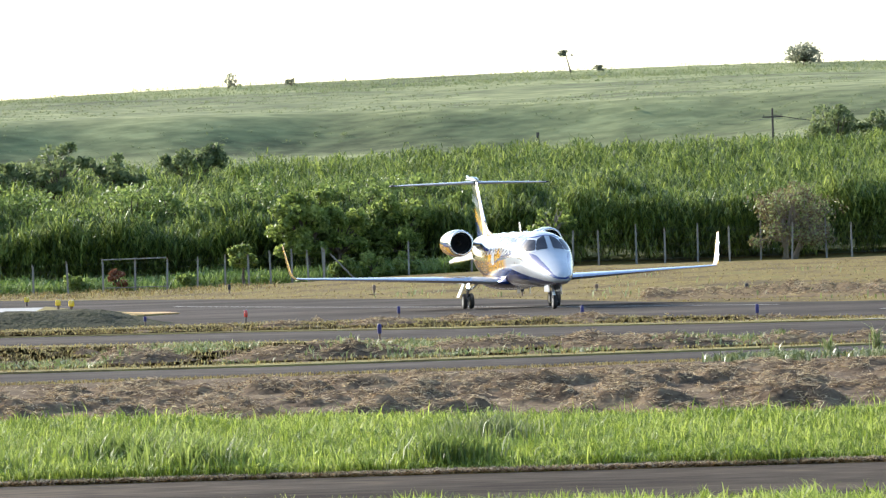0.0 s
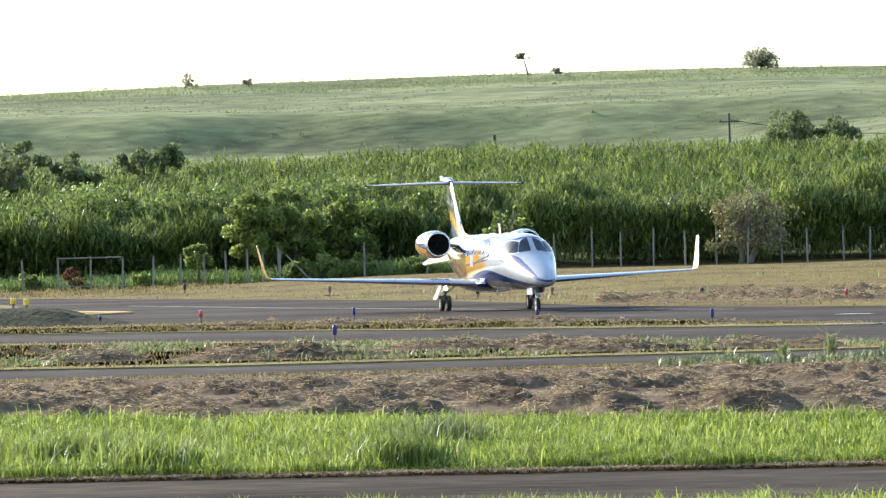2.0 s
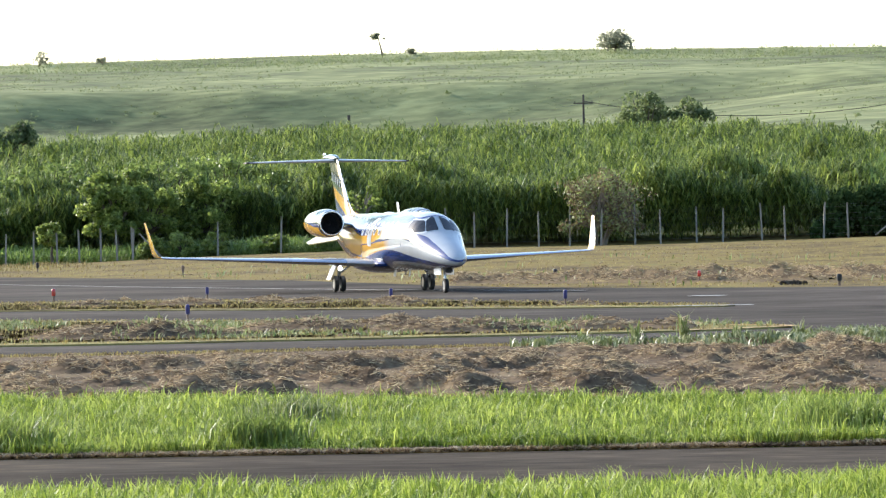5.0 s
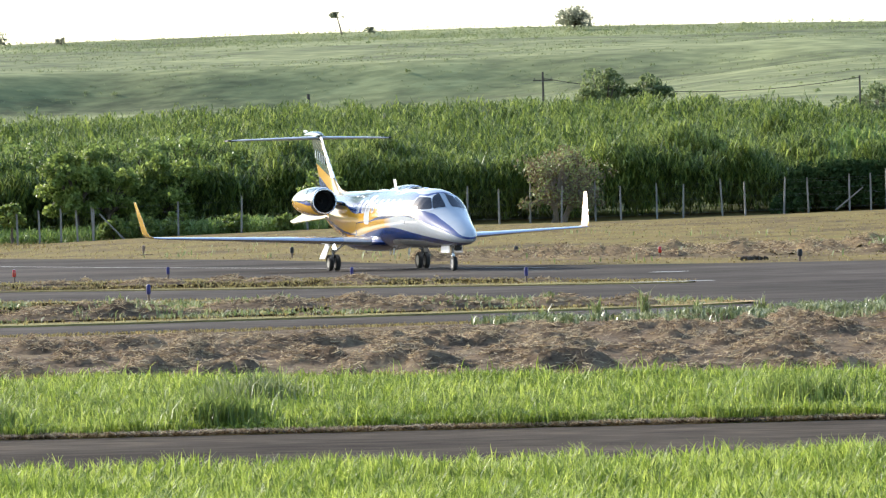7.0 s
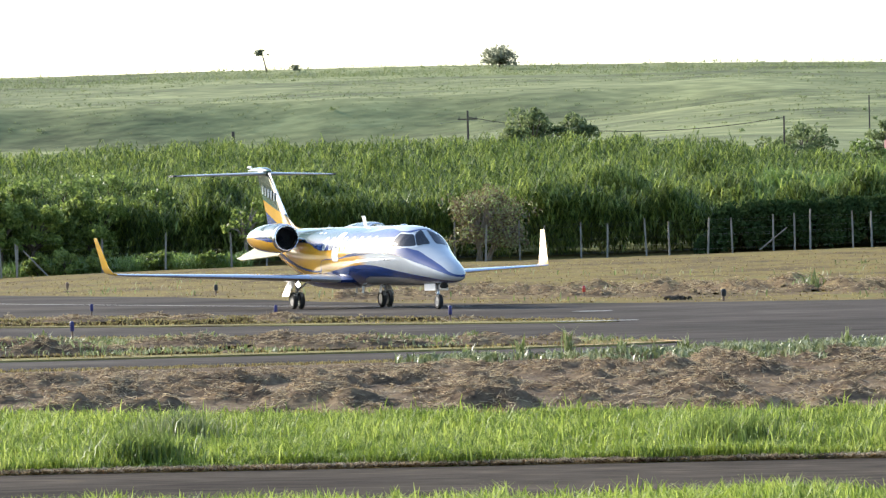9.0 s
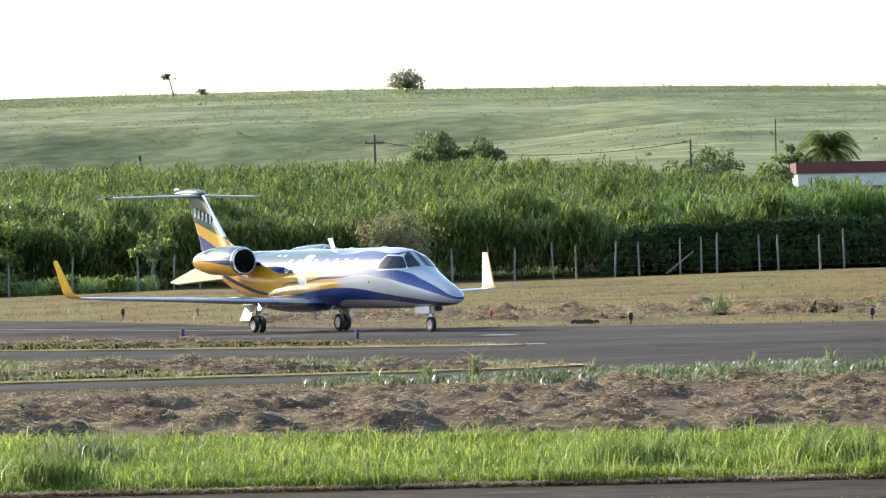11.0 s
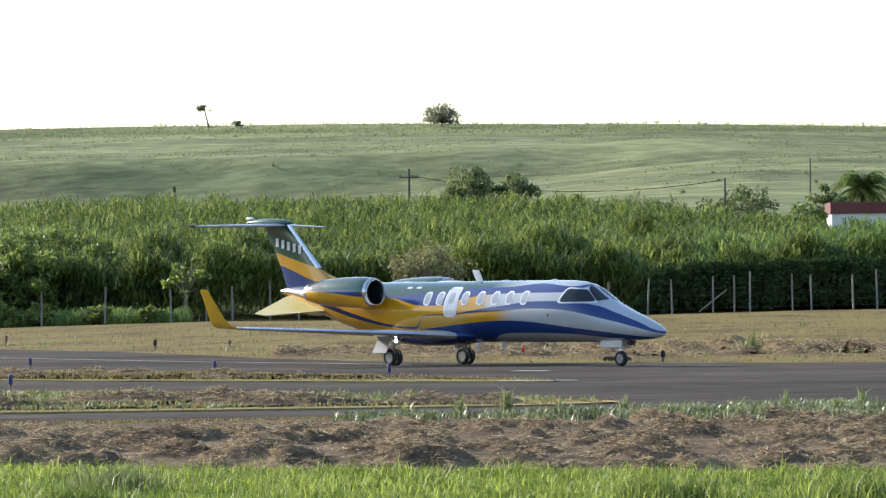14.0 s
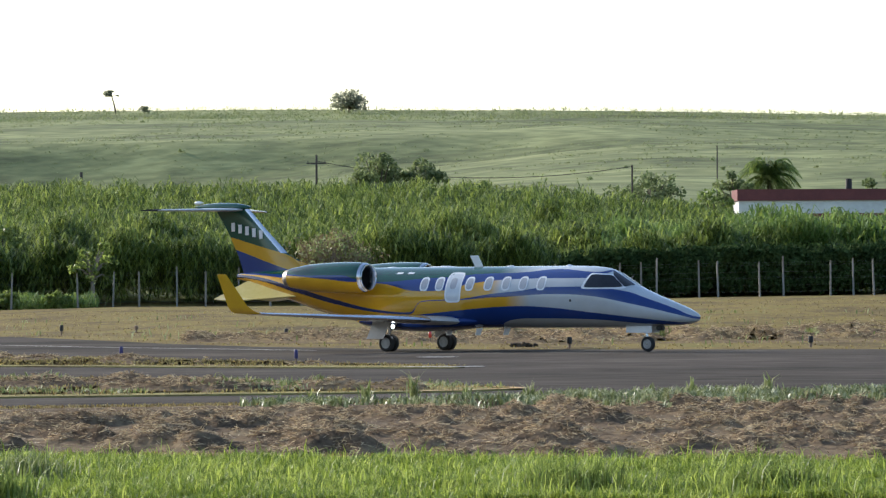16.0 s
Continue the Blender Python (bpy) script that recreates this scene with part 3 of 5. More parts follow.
def leaf_cloud(name, centres, radii, per, size, material, seed, flat=0.8, wide=0.3, level=1.0):
    """Leaves as small bent quads on and inside lumps."""
    rng = np.random.default_rng(seed)
    c = np.repeat(np.asarray(centres, float), per, 0)
    r = np.repeat(np.asarray(radii, float), per)
    n = len(c)
    d = rng.normal(size=(n, 3))
    d /= np.linalg.norm(d, axis=1)[:, None]
    p = c + d * (r * rng.uniform(0.35, 1.08, n) ** 0.6)[:, None] * [1, 1, flat]
    a = rng.normal(size=(n, 3)) * [1, 1, level]
    a /= np.linalg.norm(a, axis=1)[:, None]
    b = np.cross(a, rng.normal(size=(n, 3)))
    b /= np.linalg.norm(b, axis=1)[:, None]
    L = (size * rng.uniform(0.6, 1.3, n))[:, None]
    return strap_mesh(name, p - a * L * 0.5, p, p + a * L * 0.6, b, size * wide * rng.uniform(0.7, 1.2, n), material)


def limb(bm, p, q, r0, r1, n=7):
    p, q = Vector(p), Vector(q)
    z = (q - p).normalized()
    x = z.orthogonal().normalized()
    y = z.cross(x)
    ring_ = []
    for c, r in ((p, r0), (q, r1)):
        ring_.append([bm.verts.new(c + (x * math.cos(a) + y * math.sin(a)) * r) for a in [2 * math.pi * i / n for i in range(n)]])
    for i in range(n):
        bm.faces.new((ring_[0][i], ring_[0][(i + 1) % n], ring_[1][(i + 1) % n], ring_[1][i]))


def tree(name, label, x, y, height, width, trunk, seed, leaf=M_LEAF, bark=M_BARK, clumps=16, per=90, size=0.35, flat=0.75, group="", stems=1, tilt=0.0, z=None, spread=1.0):
    """A trunk with limbs that carry leaf clumps."""
    rng = random.Random(seed)
    z = land(x, y) - 0.05 if z is None else z
    t = thing(name, label, "tree" if "tree" in name else "shrub", group, at=pose(x, y, z))
    bm = bmesh.new()
    cs, rs = [], []
    for s in range(stems):
        a0 = rng.uniform(0, 6.28)
        off = 0.0 if stems == 1 else width * 0.12
        p0 = Vector((off * math.cos(a0), off * math.sin(a0), 0))
        top = Vector((p0.x * 2 + tilt * trunk, p0.y * 2, trunk))
        tr = 0.035 * height + 0.03
        mid = p0.lerp(top, 0.5) + Vector((rng.uniform(-1, 1), rng.uniform(-1, 1), 0)) * 0.04 * height
        limb(bm, p0, mid, tr, tr * 0.75)
        limb(bm, mid, top, tr * 0.75, tr * 0.55)
        for i in range(max(3, int(clumps * 1.5) // stems)):
            a = rng.uniform(0, 6.28)
            u = rng.uniform(0.15, 1.0)
            e = top + Vector((math.cos(a) * width * 0.40 * u ** 0.7 * spread + tilt * 0.3, math.sin(a) * width * 0.40 * u ** 0.7 * spread, (height - trunk) * rng.uniform(0.02, 0.98) * (1 - 0.35 * u ** 2)))
            k = top.lerp(e, 0.5) + Vector((0, 0, 0.06 * height))
            limb(bm, top, k, tr * 0.4, tr * 0.25, 5)
            limb(bm, k, e, tr * 0.25, tr * 0.08, 5)
            cs.append(tuple(e))
            rs.append(width * rng.uniform(0.07, 0.16))
    part("trunk", bm, bark, t, "branching trunk and limbs")
    put("crown", leaf_cloud("crown", cs, rs, per, size, leaf, seed, flat), t)
    return t


def palm(label, x, y, height, reach, seed):
    """A trunk under a round head of arching fronds, each with leaflets along its rib."""
    rng = np.random.default_rng(seed)
    t = thing("palm_tree", label, "tree", "trees behind the cane", at=pose(x, y, land(x, y) - 0.05))
    bm = bmesh.new()
    limb(bm, (0, 0, 0), (0.15, 0, height * 0.4), 0.36, 0.28, 10)
    limb(bm, (0.15, 0, height * 0.4), (0.1, 0, height - 1.0), 0.28, 0.22, 10)
    part("trunk", bm, M_BARK, t, "ringed grey palm trunk")
    p0, p1, p2, sd = [], [], [], []
    for k in range(130):
        az, rise, ln = rng.uniform(0, 6.283), rng.uniform(-1.35, 1.5), reach * rng.uniform(0.8, 1.15)
        out = np.array([math.cos(az), math.sin(az), 0.0])
        side = np.array([-math.sin(az), math.cos(az), 0.0])
        for i in range(16):
            f = (i + 1) / 16
            rib = np.array([0.1, 0, height - 0.9]) + out * ln * f * math.cos(rise * 0.8) + UPV * (ln * (math.sin(rise) * f - 0.6 * f * f * f))
            for q in (-1, 1):
                w = 0.75 * (1.1 - 0.6 * f)
                p0.append(rib)
                p1.append(rib + side * q * w * 0.5 + out * 0.12 + UPV * 0.05)
                p2.append(rib + side * q * w + out * 0.3 - UPV * 0.25)
                sd.append(out)
    put("crown", strap_mesh("crown", np.array(p0), np.array(p1), np.array(p2), np.array(sd), np.full(len(p0), 0.085), M_HEDGELEAF), t, "round head of arching fronds")
    return t


def at_az(az, y):
    return y * math.tan(radians(az))


def build_trees():
    # trees on the ridge
    tree("ridge_tree", "dark rounded tree with spreading limbs on the ridge", at_az(0.0, 985), 985, 4.6, 7.8, 0.9, 101, M_RIDGELEAF, clumps=46, per=34, size=0.42, stems=1, flat=0.7, spread=1.15, group="trees on the ridge")
    tree("ridge_tree", "thin leaning tree with a small flat crown on the ridge", at_az(-2.85, 985), 985, 5.0, 4.4, 3.6, 102, M_RIDGELEAF, clumps=11, per=26, size=0.36, flat=0.4, tilt=-0.24, group="trees on the ridge", spread=0.8)
    tree("ridge_tree", "small tree with haze-pale leaves on the ridge", at_az(-7.08, 985), 985, 3.2, 4.2, 0.6, 103, M_RIDGELEAF, clumps=12, per=22, size=0.4, stems=2, group="trees on the ridge")
    tree("ridge_shrub", "low shrub on the ridge", at_az(-6.28, 985), 985, 1.7, 3.2, 0.3, 104, M_RIDGELEAF, clumps=8, per=30, size=0.4, group="shrubs on the ridge")
    tree("ridge_shrub", "low shrub on the ridge", at_az(-2.5, 985), 985, 1.6, 2.6, 0.3, 105, M_RIDGELEAF, clumps=8, per=30, size=0.4, group="shrubs on the ridge")
    # trees standing out behind the cane
    tree("tree", "dense dark green tree behind the cane field", at_az(0.36, 428), 428, 7.8, 6.6, 2.4, 106, M_HILLLEAF, clumps=34, per=100, size=0.35, group="trees behind the cane")
    tree("tree", "dense dark green tree behind the cane field", at_az(0.90, 430), 430, 7.2, 5.2, 2.4, 107, M_HILLLEAF, clumps=28, per=100, size=0.35, group="trees behind the cane")
    tree("tree", "low dark green tree behind the cane field", at_az(3.66, 432), 432, 7.0, 7.2, 3.2, 108, M_HILLLEAF, clumps=38, per=60, size=0.35, flat=0.7, spread=1.15, group="trees behind the cane")
    palm("broad dark palm with drooping fronds beyond the wall", at_az(5.12, 470), 470, 8.9, 3.2, 109)
    tree("tree", "dark tree beyond the wall", at_az(4.72, 468), 468, 7.9, 4.8, 2.6, 110, M_HILLLEAF, clumps=34, per=70, size=0.4, group="trees behind the cane")
    tree("tree", "light green bushy tree at the building corner", at_az(4.45, 411), 411, 6.0, 5.6, 1.3, 151, M_HEDGELEAF, clumps=24, per=90, size=0.3, group="trees behind the cane")
    tree("tree", "dark tree beyond the wall", at_az(6.6, 470), 470, 8.8, 7.0, 3.0, 111, M_HILLLEAF, clumps=20, per=80, size=0.45, group="trees behind the cane")
    tree("tree", "dark rounded tree rising over the cane", at_az(-9.15, 345), 345, 7.9, 6.5, 3.0, 112, M_HILLLEAF, clumps=26, per=70, size=0.38, group="trees behind the cane")
    tree("tree", "dark green tree rising over the cane", at_az(-8.5, 350), 350, 7.0, 6.0, 3.0, 113, M_HILLLEAF, clumps=22, per=70, size=0.38, group="trees behind the cane")
    tree("tree", "dark green tree rising over the cane", at_az(-9.9, 345), 345, 7.0, 6.0, 3.0, 114, M_HILLLEAF, clumps=22, per=70, size=0.38, group="trees behind the cane")
    tree("tree", "green tree rising over the cane", at_az(-7.5, 372), 372, 7.2, 6.0, 3.0, 115, M_HILLLEAF, clumps=22, per=90, size=0.35, group="trees behind the cane")
    # trees and shrubs by the fence
    tree("tree", "light green leafy tree beside the fence", at_az(-6.15, 292), 292, 5.9, 5.2, 1.9, 116, M_LEAF, clumps=30, per=170, size=0.27, group="trees by the fence")
    tree("tree", "light green leafy tree beside the fence", at_az(-5.75, 294), 294, 5.0, 4.4, 1.6, 117, M_LEAF, clumps=24, per=150, size=0.27, group="trees by the fence")
    tree("tree", "green bushy tree beside the fence", at_az(-5.0, 297), 297, 5.2, 5.0, 1.2, 124, M_LEAF, clumps=26, per=150, size=0.27, group="trees by the fence")
    for k, (az, yy, h, w) in enumerate(((-10.4, 303, 5.6, 6.4), (-9.75, 306, 6.4, 6.6), (-9.05, 302, 5.2, 6.2), (-8.3, 305, 6.6, 6.4), (-7.65, 303, 6.2, 6.0), (-6.95, 306, 6.2, 6.6), (-6.4, 302, 5.2, 5.6), (-5.55, 304, 6.2, 6.4), (-4.85, 306, 5.8, 6.0), (-4.2, 302, 4.9, 5.0))):
        tree("tree", "leafy green tree grown into the edge of the cane", at_az(az, yy), yy, h, w, 1.2, 170 + k, M_HEDGELEAF, clumps=46, per=60, size=0.26, flat=0.9, group="trees by the fence", spread=1.15)
    tree("shrub", "bright green sapling beside the fence", at_az(-6.93, 286.5), 286.5, 2.6, 2.4, 1.2, 120, M_LEAF, clumps=12, per=70, size=0.26, group="shrubs by the fence")
    tree("shrub", "half-bare sapling in front of the cane", at_az(-3.15, 294), 294, 4.4, 3.4, 1.8, 121, M_LEAF, M_PALEBARK, clumps=14, per=26, size=0.24, group="shrubs by the fence")
    tree("shrub", "brown-leaved half-dry bush with many stems by the fence", at_az(-0.30, 292), 292, 4.8, 5.8, 1.1, 125, M_DRYLEAF, M_PALEBARK, clumps=60, per=48, size=0.19, stems=5, group="shrubs by the fence")
    for k, (az, h, w) in enumerate(((-5.35, 1.7, 2.6), (-4.9, 1.5, 2.2), (-5.7, 1.4, 2.0), (-9.0, 1.2, 2.0), (-7.6, 1.0, 1.6), (-4.2, 1.2, 2.4), (-3.6, 1.0, 2.0))):
        tree("shrub", "low yellow-green shrub at the fence", at_az(az, 287.5), 287.5, h, w, 0.25, 130 + k, M_LEAF, clumps=12, per=60, size=0.24, group="shrubs by the fence")
    tree("shrub", "reddish dry shrub at the fence", at_az(-8.48, 287), 287, 1.5, 1.5, 0.3, 140, M_DRYRED, clumps=10, per=40, size=0.2, group="shrubs by the fence")
    # shrubs dotted over the hill
    rng = np.random.default_rng(77)
    cs, rs = [], []
    for i in range(55):
        y = 560 + 440 * rng.uniform() ** 0.7
        x = y * rng.uniform(-0.19, 0.14)
        if n2(x, y, 0.012, 5) + 0.4 * n2(x, y, 0.05, 6) < 0.02:
            continue
        r = rng.uniform(0.25, 0.7)
        cs.append((x, y, land(x, y) + r * 0.3))
        rs.append(r)
    thing("hill_shrubs", "low scrub scattered over the pasture hill", "shrubs", kind="stuff", data=leaf_cloud("hill_shrubs", cs, rs, 14, 0.5, M_RIDGE, 78, 0.7))
    # tussocky grass over the hill face
    pts = []
    for i in range(15000):
        y = 640 + 360 * rng.uniform() ** 0.6
        x = y * rng.uniform(-0.19, 0.14)
        if n2(x, y, 0.03, 15) + 0.6 * n2(x, y, 0.1, 16) > -0.1:
            pts.append((x, y, land(x, y) - 0.05))
    thing("hill_grass", "tussocky pale green pasture grass on the hill", "grass", kind="stuff", data=cane_leaves("hill_grass", pts, rng.uniform(0.1, 0.3, len(pts)), 4, 0.42, 0.13, M_RIDGE, 81))
    # rough grass along the skyline
    pts = []
    for i in range(5500):
        y = 940 + 60 * rng.uniform()
        x = y * rng.uniform(-0.19, 0.14)
        pts.append((x, y, land(x, y)))
    thing("ridge_grass", "rough tall grass along the ridge", "grass", kind="stuff", data=cane_leaves("ridge_grass", pts, rng.uniform(0.3, 1.1, len(pts)), 3, 0.8, 0.12, M_RIDGE, 79))
    # hedge in grown-together sections
    hedge = thing("hedge", "dark clipped hedge behind the fence", "hedge", at=pose(0, 0, 0))
    for k in range(7):
        cs, rs = [], []
        for i in range(135):
            x = 12.5 + 4.3 * (k + rng.uniform(-0.03, 1.03))
            h = 3.25 * smooth01((x - 11.5) / 3.0) + 0.16 * n2(x, 0, 0.6)
            zz = rng.uniform(0.2, 1.0) * (h - 0.35)
            cs.append((x, 294.5 + rng.uniform(-0.5, 0.9), land(x, 294) + zz))
            rs.append(0.5)
        put("hedge_shrub", leaf_cloud("hedge_shrub", cs, rs, 90, 0.25, M_DARKLEAF, 80 + k, 0.9), hedge)
    pts, hs = [], []
    while len(pts) < 400:
        y = 250 + 42 * rng.uniform()
        x = y * rng.uniform(-0.19, -0.085)
        if y < lerp_table(x, FAR_EDGE) + 4 + 8 * smooth01((x + 40) / 14) or rng.uniform() < smooth01((x / y + 0.15) / 0.055) or n2(x, y, 0.15, 44) < -0.25:
            continue
        pts.append((x, y, land(x, y)))
        hs.append(rng.uniform(0.08, 0.25))
    thing("roadside_weeds", "thin dry grass before the fence", "vegetation", kind="stuff", data=cane_leaves("roadside_weeds", pts, hs, 7, 0.35, 0.04, M_STUBBLE, 92))


M_GRASSFAR = mat("young_cane_leaf", [(0.10, 0.16, 0.03), (0.16, 0.23, 0.05), (0.24, 0.30, 0.09)], 0.1, 0.5, obj=False, trans=0.45, island=0.35)
# dark base colour holds the shade of the mound's near side
M_MOUND = mat("shade_dark_grass", [(0.022, 0.022, 0.012), (0.05, 0.048, 0.026), (0.09, 0.085, 0.04)], 0.9, 0.95, spec=0.1, bump=1.0, bump_scale=6, bump_dist=0.15, obj=False)
M_DRYRED = mat("red_dry_leaf", [(0.16, 0.06, 0.03), (0.26, 0.12, 0.06)], 0.5, 0.7, obj=False, trans=0.3, island=0.4)
M_RIDGE = mat("ridge_grass_blade", [(0.13, 0.16, 0.06), (0.19, 0.22, 0.085), (0.28, 0.30, 0.13)], 0.03, 0.7, obj=False, trans=0.35, island=0.4)
build_grass()
build_verges()
build_cane()
build_trees()

# ---- fence, lamps, poles, wall ----
M_BLUE = mat("blue_lens", [(0.012, 0.010, 0.085), (0.022, 0.018, 0.15)], 8, 0.45, coat=0.1)
M_REDL = mat("red_lens", [(0.45, 0.02, 0.015), (0.6, 0.04, 0.03)], 8, 0.15, coat=1.0)
M_YELL = mat("yellow_lens", [(0.70, 0.45, 0.02), (0.8, 0.55, 0.03)], 8, 0.2, coat=0.6)
M_STAKE = mat("stake_metal", [(0.10, 0.07, 0.05), (0.28, 0.18, 0.12)], 9, 0.6)
M_WOODPOLE = mat("pole_wood", [(0.05, 0.04, 0.035), (0.10, 0.085, 0.07)], 1.5, 0.9)
M_WIRE = mat("wire", [(0.12, 0.12, 0.12), (0.2, 0.2, 0.2)], 3, 0.5, metal=0.6)
M_LINE = mat("faded_line_paint", [(0.30, 0.28, 0.26), (0.62, 0.60, 0.55)], 1.5, 0.8, obj=False)
M_ORANGE = mat("faded_orange_kerb", [(0.45, 0.26, 0.08), (0.62, 0.42, 0.2)], 1.5, 0.85, obj=False)


def post_mesh(h, r=0.055):
    bm = bmesh.new()
    n = 4
    for k, (z0, z1, s0, s1) in enumerate(((-0.1, h * 0.88, 1.0, 0.9), (h * 0.88, h, 0.9, 0.75))):
        off = 0.0 if k == 0 else 0.10
        a = [bm.verts.new((sx * r * s0, sy * r * s0, z0)) for sx, sy in ((-1, -1), (1, -1), (1, 1), (-1, 1))]
        b = [bm.verts.new((sx * r * s1, sy * r * s1 - off, z1)) for sx, sy in ((-1, -1), (1, -1), (1, 1), (-1, 1))]
        for i in range(4):
            bm.faces.new((a[i], a[(i + 1) % 4], b[(i + 1) % 4], b[i]))
        bm.faces.new(b)
    bmesh.ops.recalc_face_normals(bm, faces=bm.faces)
    me = bpy.data.meshes.new("post")
    bm.to_mesh(me)
    bm.free()
    me.materials.append(M_POST)
    return me


def build_fence(label, y, azs, h, wires=5):
    f = thing("fence", label, "fence", "fences along the field", at=pose(0, y, 0))
    me = post_mesh(h)
    rng = random.Random(int(y * 10) + len(azs))
    tops = []
    for az in azs:
        x = at_az(az, y)
        z = land(x, y)
        ob = put("post", me, f, "", pose(x, 0, z, rng.uniform(-1.5, 1.5), rng.uniform(-2.5, 2.5), rng.uniform(-8, 8)))
        ob.scale = (1, 1, rng.uniform(0.93, 1.06))
        tops.append((x, z))
    for k in range(wires):
        hh = h * (0.15 + 0.8 * k / max(1, wires - 1)) * 0.93
        bm = bmesh.new()
        for (x0, z0), (x1, z1) in zip(tops, tops[1:]):
            limb(bm, (x0, -0.03, z0 + hh), ((x0 + x1) / 2, -0.03, (z0 + z1) / 2 + hh - 0.02), 0.0035, 0.0035, 3)
            limb(bm, ((x0 + x1) / 2, -0.03, (z0 + z1) / 2 + hh - 0.02), (x1, -0.03, z1 + hh), 0.0035, 0.0035, 3)
        part("wire", bm, M_WIRE, f, smooth=False)
    return f


build_fence("concrete post and wire fence along the bushes", 285, [-10.8, -10.35, -9.92, -9.5, -9.08, -8.65, -8.26, -7.87, -7.5, -7.16, -6.87, -6.6, -6.34, -6.14, -5.95], 2.0)
build_fence("concrete post and wire fence beside the mown field", 286, [-5.95, -4.91, -4.14, -3.33, -2.58, -1.77, -0.98, -0.22, 0.51, 1.27, 2.03, 2.8, 3.56, 4.27, 5.01, 5.87, 6.4, 7.1, 7.8], 2.2)
build_fence("older concrete posts of a second fence before the hedge", 291, [-2.9, -2.12, -1.37, -0.6, 0.2, 0.95, 1.75, 2.5, 3.3, 3.75, 4.5, 5.3, 6.15, 6.8], 2.4, 3)
gate = thing("gate_frame", "grey tubular gate frame in the fence", "gate", at=pose(at_az(-8.26, 284.8), 284.8, land(at_az(-8.26, 285), 285)))
part("rail", tube((-1.95, 0, 1.98), (1.95, 0, 2.0), 0.04, 0.04, 8), M_POST, gate)
part("rail", tube((-1.95, 0, 0.25), (1.95, 0, 0.25), 0.03, 0.03, 8), M_POST, gate)
brace = thing("fence_brace", "slanting concrete brace of the fence corner", "fence brace", at=pose(at_az(-5.75, 285), 285, land(at_az(-5.75, 285), 285)))
part("strut", tube((0.9, 0, 0.0), (-0.6, 0, 1.6), 0.06, 0.05, 6), M_POST, brace)


def lamp_unit(label, x, y, h, lens, size=1.0, group="taxiway edge lights", z=0.0, tilt=0.0, plate=False):
    t = thing("edge_light", label, "airfield light", group, at=pose(x, y, z, 0, tilt, 0))
    part("stake", tube((0, 0, -0.02), (0, 0, h * 0.45), 0.03 * size, 0.03 * size, 10), M_STAKE, t)
    part("lens", loft([[(r * size * math.cos(a), r * size * math.sin(a), q) for a in [2 * math.pi * i / 14 for i in range(14)]] for r, q in ((0.03, h * 0.40), (0.058, h * 0.44), (0.06, h * 0.75), (0.056, h * 0.92), (0.04, h * 0.985), (0.005, h))]), lens, t, "coloured lens cap")
    if plate:
        bm = bmesh.new()
        box(bm, 0.1, 0, 0.015, 0.7, 0.25, 0.03, 0.008)
        part("base_plate", bm, M_STAKE, t)
    return t


BL = "blue taxiway edge light on a short stake"
for x, y, h in ((-1.29, 110.4, 0.37), (-9.09, 98.1, 0.36), (-5.79, 118.2, 0.38), (-11.58, 131.0, 0.36), (-19.2, 134.0, 0.26)):
    lamp_unit(BL, x, y, h, M_BLUE, 0.78, z=0.03)
for x, y, h, p in ((-2.36, 172, 0.36, False), (6.5, 138.9, 0.36, False), (13.63, 138.4, 0.34, False), (-11.72, 190.0, 0.42, False), (-8.83, 193, 0.3, True), (-20.2, 216, 0.45, True), (-30.7, 246, 0.5, False)):
    lamp_unit("dark unlit edge light on a stake in the mown grass", x, y, h, M_STAKE if p else M_DARK, 1.3, z=land(x, y), plate=p)
for x, y in ((2.64, 155.2), (-16.2, 133.4)):
    lamp_unit("red airfield light on a short stake", x, y, 0.36, M_REDL, 0.95, z=0.03)
for x, y in ((-36.1, 213.7), (-30.8, 190.0), (-29.2, 183.4)):
    lamp_unit("yellow apron light on a short stake", x, y, 0.42, M_YELL, 2.0, z=0.03)
for x, y in ((5.24, 143.2), (7.2, 176)):
    cs = [(0.13 * (i - 2) + 0.01 * i * i, 0.0, 0.04) for i in range(5)]
    thing("earth_clod", "small dark clod of earth and dead grass", "clod", "clods on the mown field", at=pose(x, y, land(x, y)), data=leaf_cloud("earth_clod", cs, [0.08, 0.12, 0.14, 0.1, 0.06], 120, 0.09, M_BARK, 91, 0.7))

# grass island with its mound by the apron
sheet("grass_island", [(-22.4, 161), (-23.0, 164), (-24.3, 168.5), (-28.4, 182), (-33.8, 205), (-33.5, 203), (-30.3, 181), (-27.9, 167), (-26.2, 157), (-24, 153)], 0.05, M_VERGE, "green-yellow grass island beside the apron", "verge")
sheet("kerb_tip", [(-22.0, 162), (-22.9, 165.5), (-24.5, 168), (-24.9, 167.2), (-23.4, 164.5), (-22.8, 162.2), (-24, 160), (-23.6, 159)], 0.07, M_ORANGE, "faded orange painted kerb line at the island tip", "kerb")


def mound_h(x, y):
    d = math.hypot((x + 25.5) / 6.6, (y - 137) / 4.5)
    return 0.44 * smooth01((1.05 - d) * 2.4) * (1 + 0.3 * n2(x, y, 0.7)) + 0.06 * n2(x, y, 2.2)


hay_field("grass_mound", "long dark mound of raked grass by the apron", -33.5, -18.2, 131, 143, 0.25, lambda x, y: math.hypot((x + 25.5) / 7.0, (y - 137) / 5.0) < 1, mound_h, M_MOUND, 0.03)


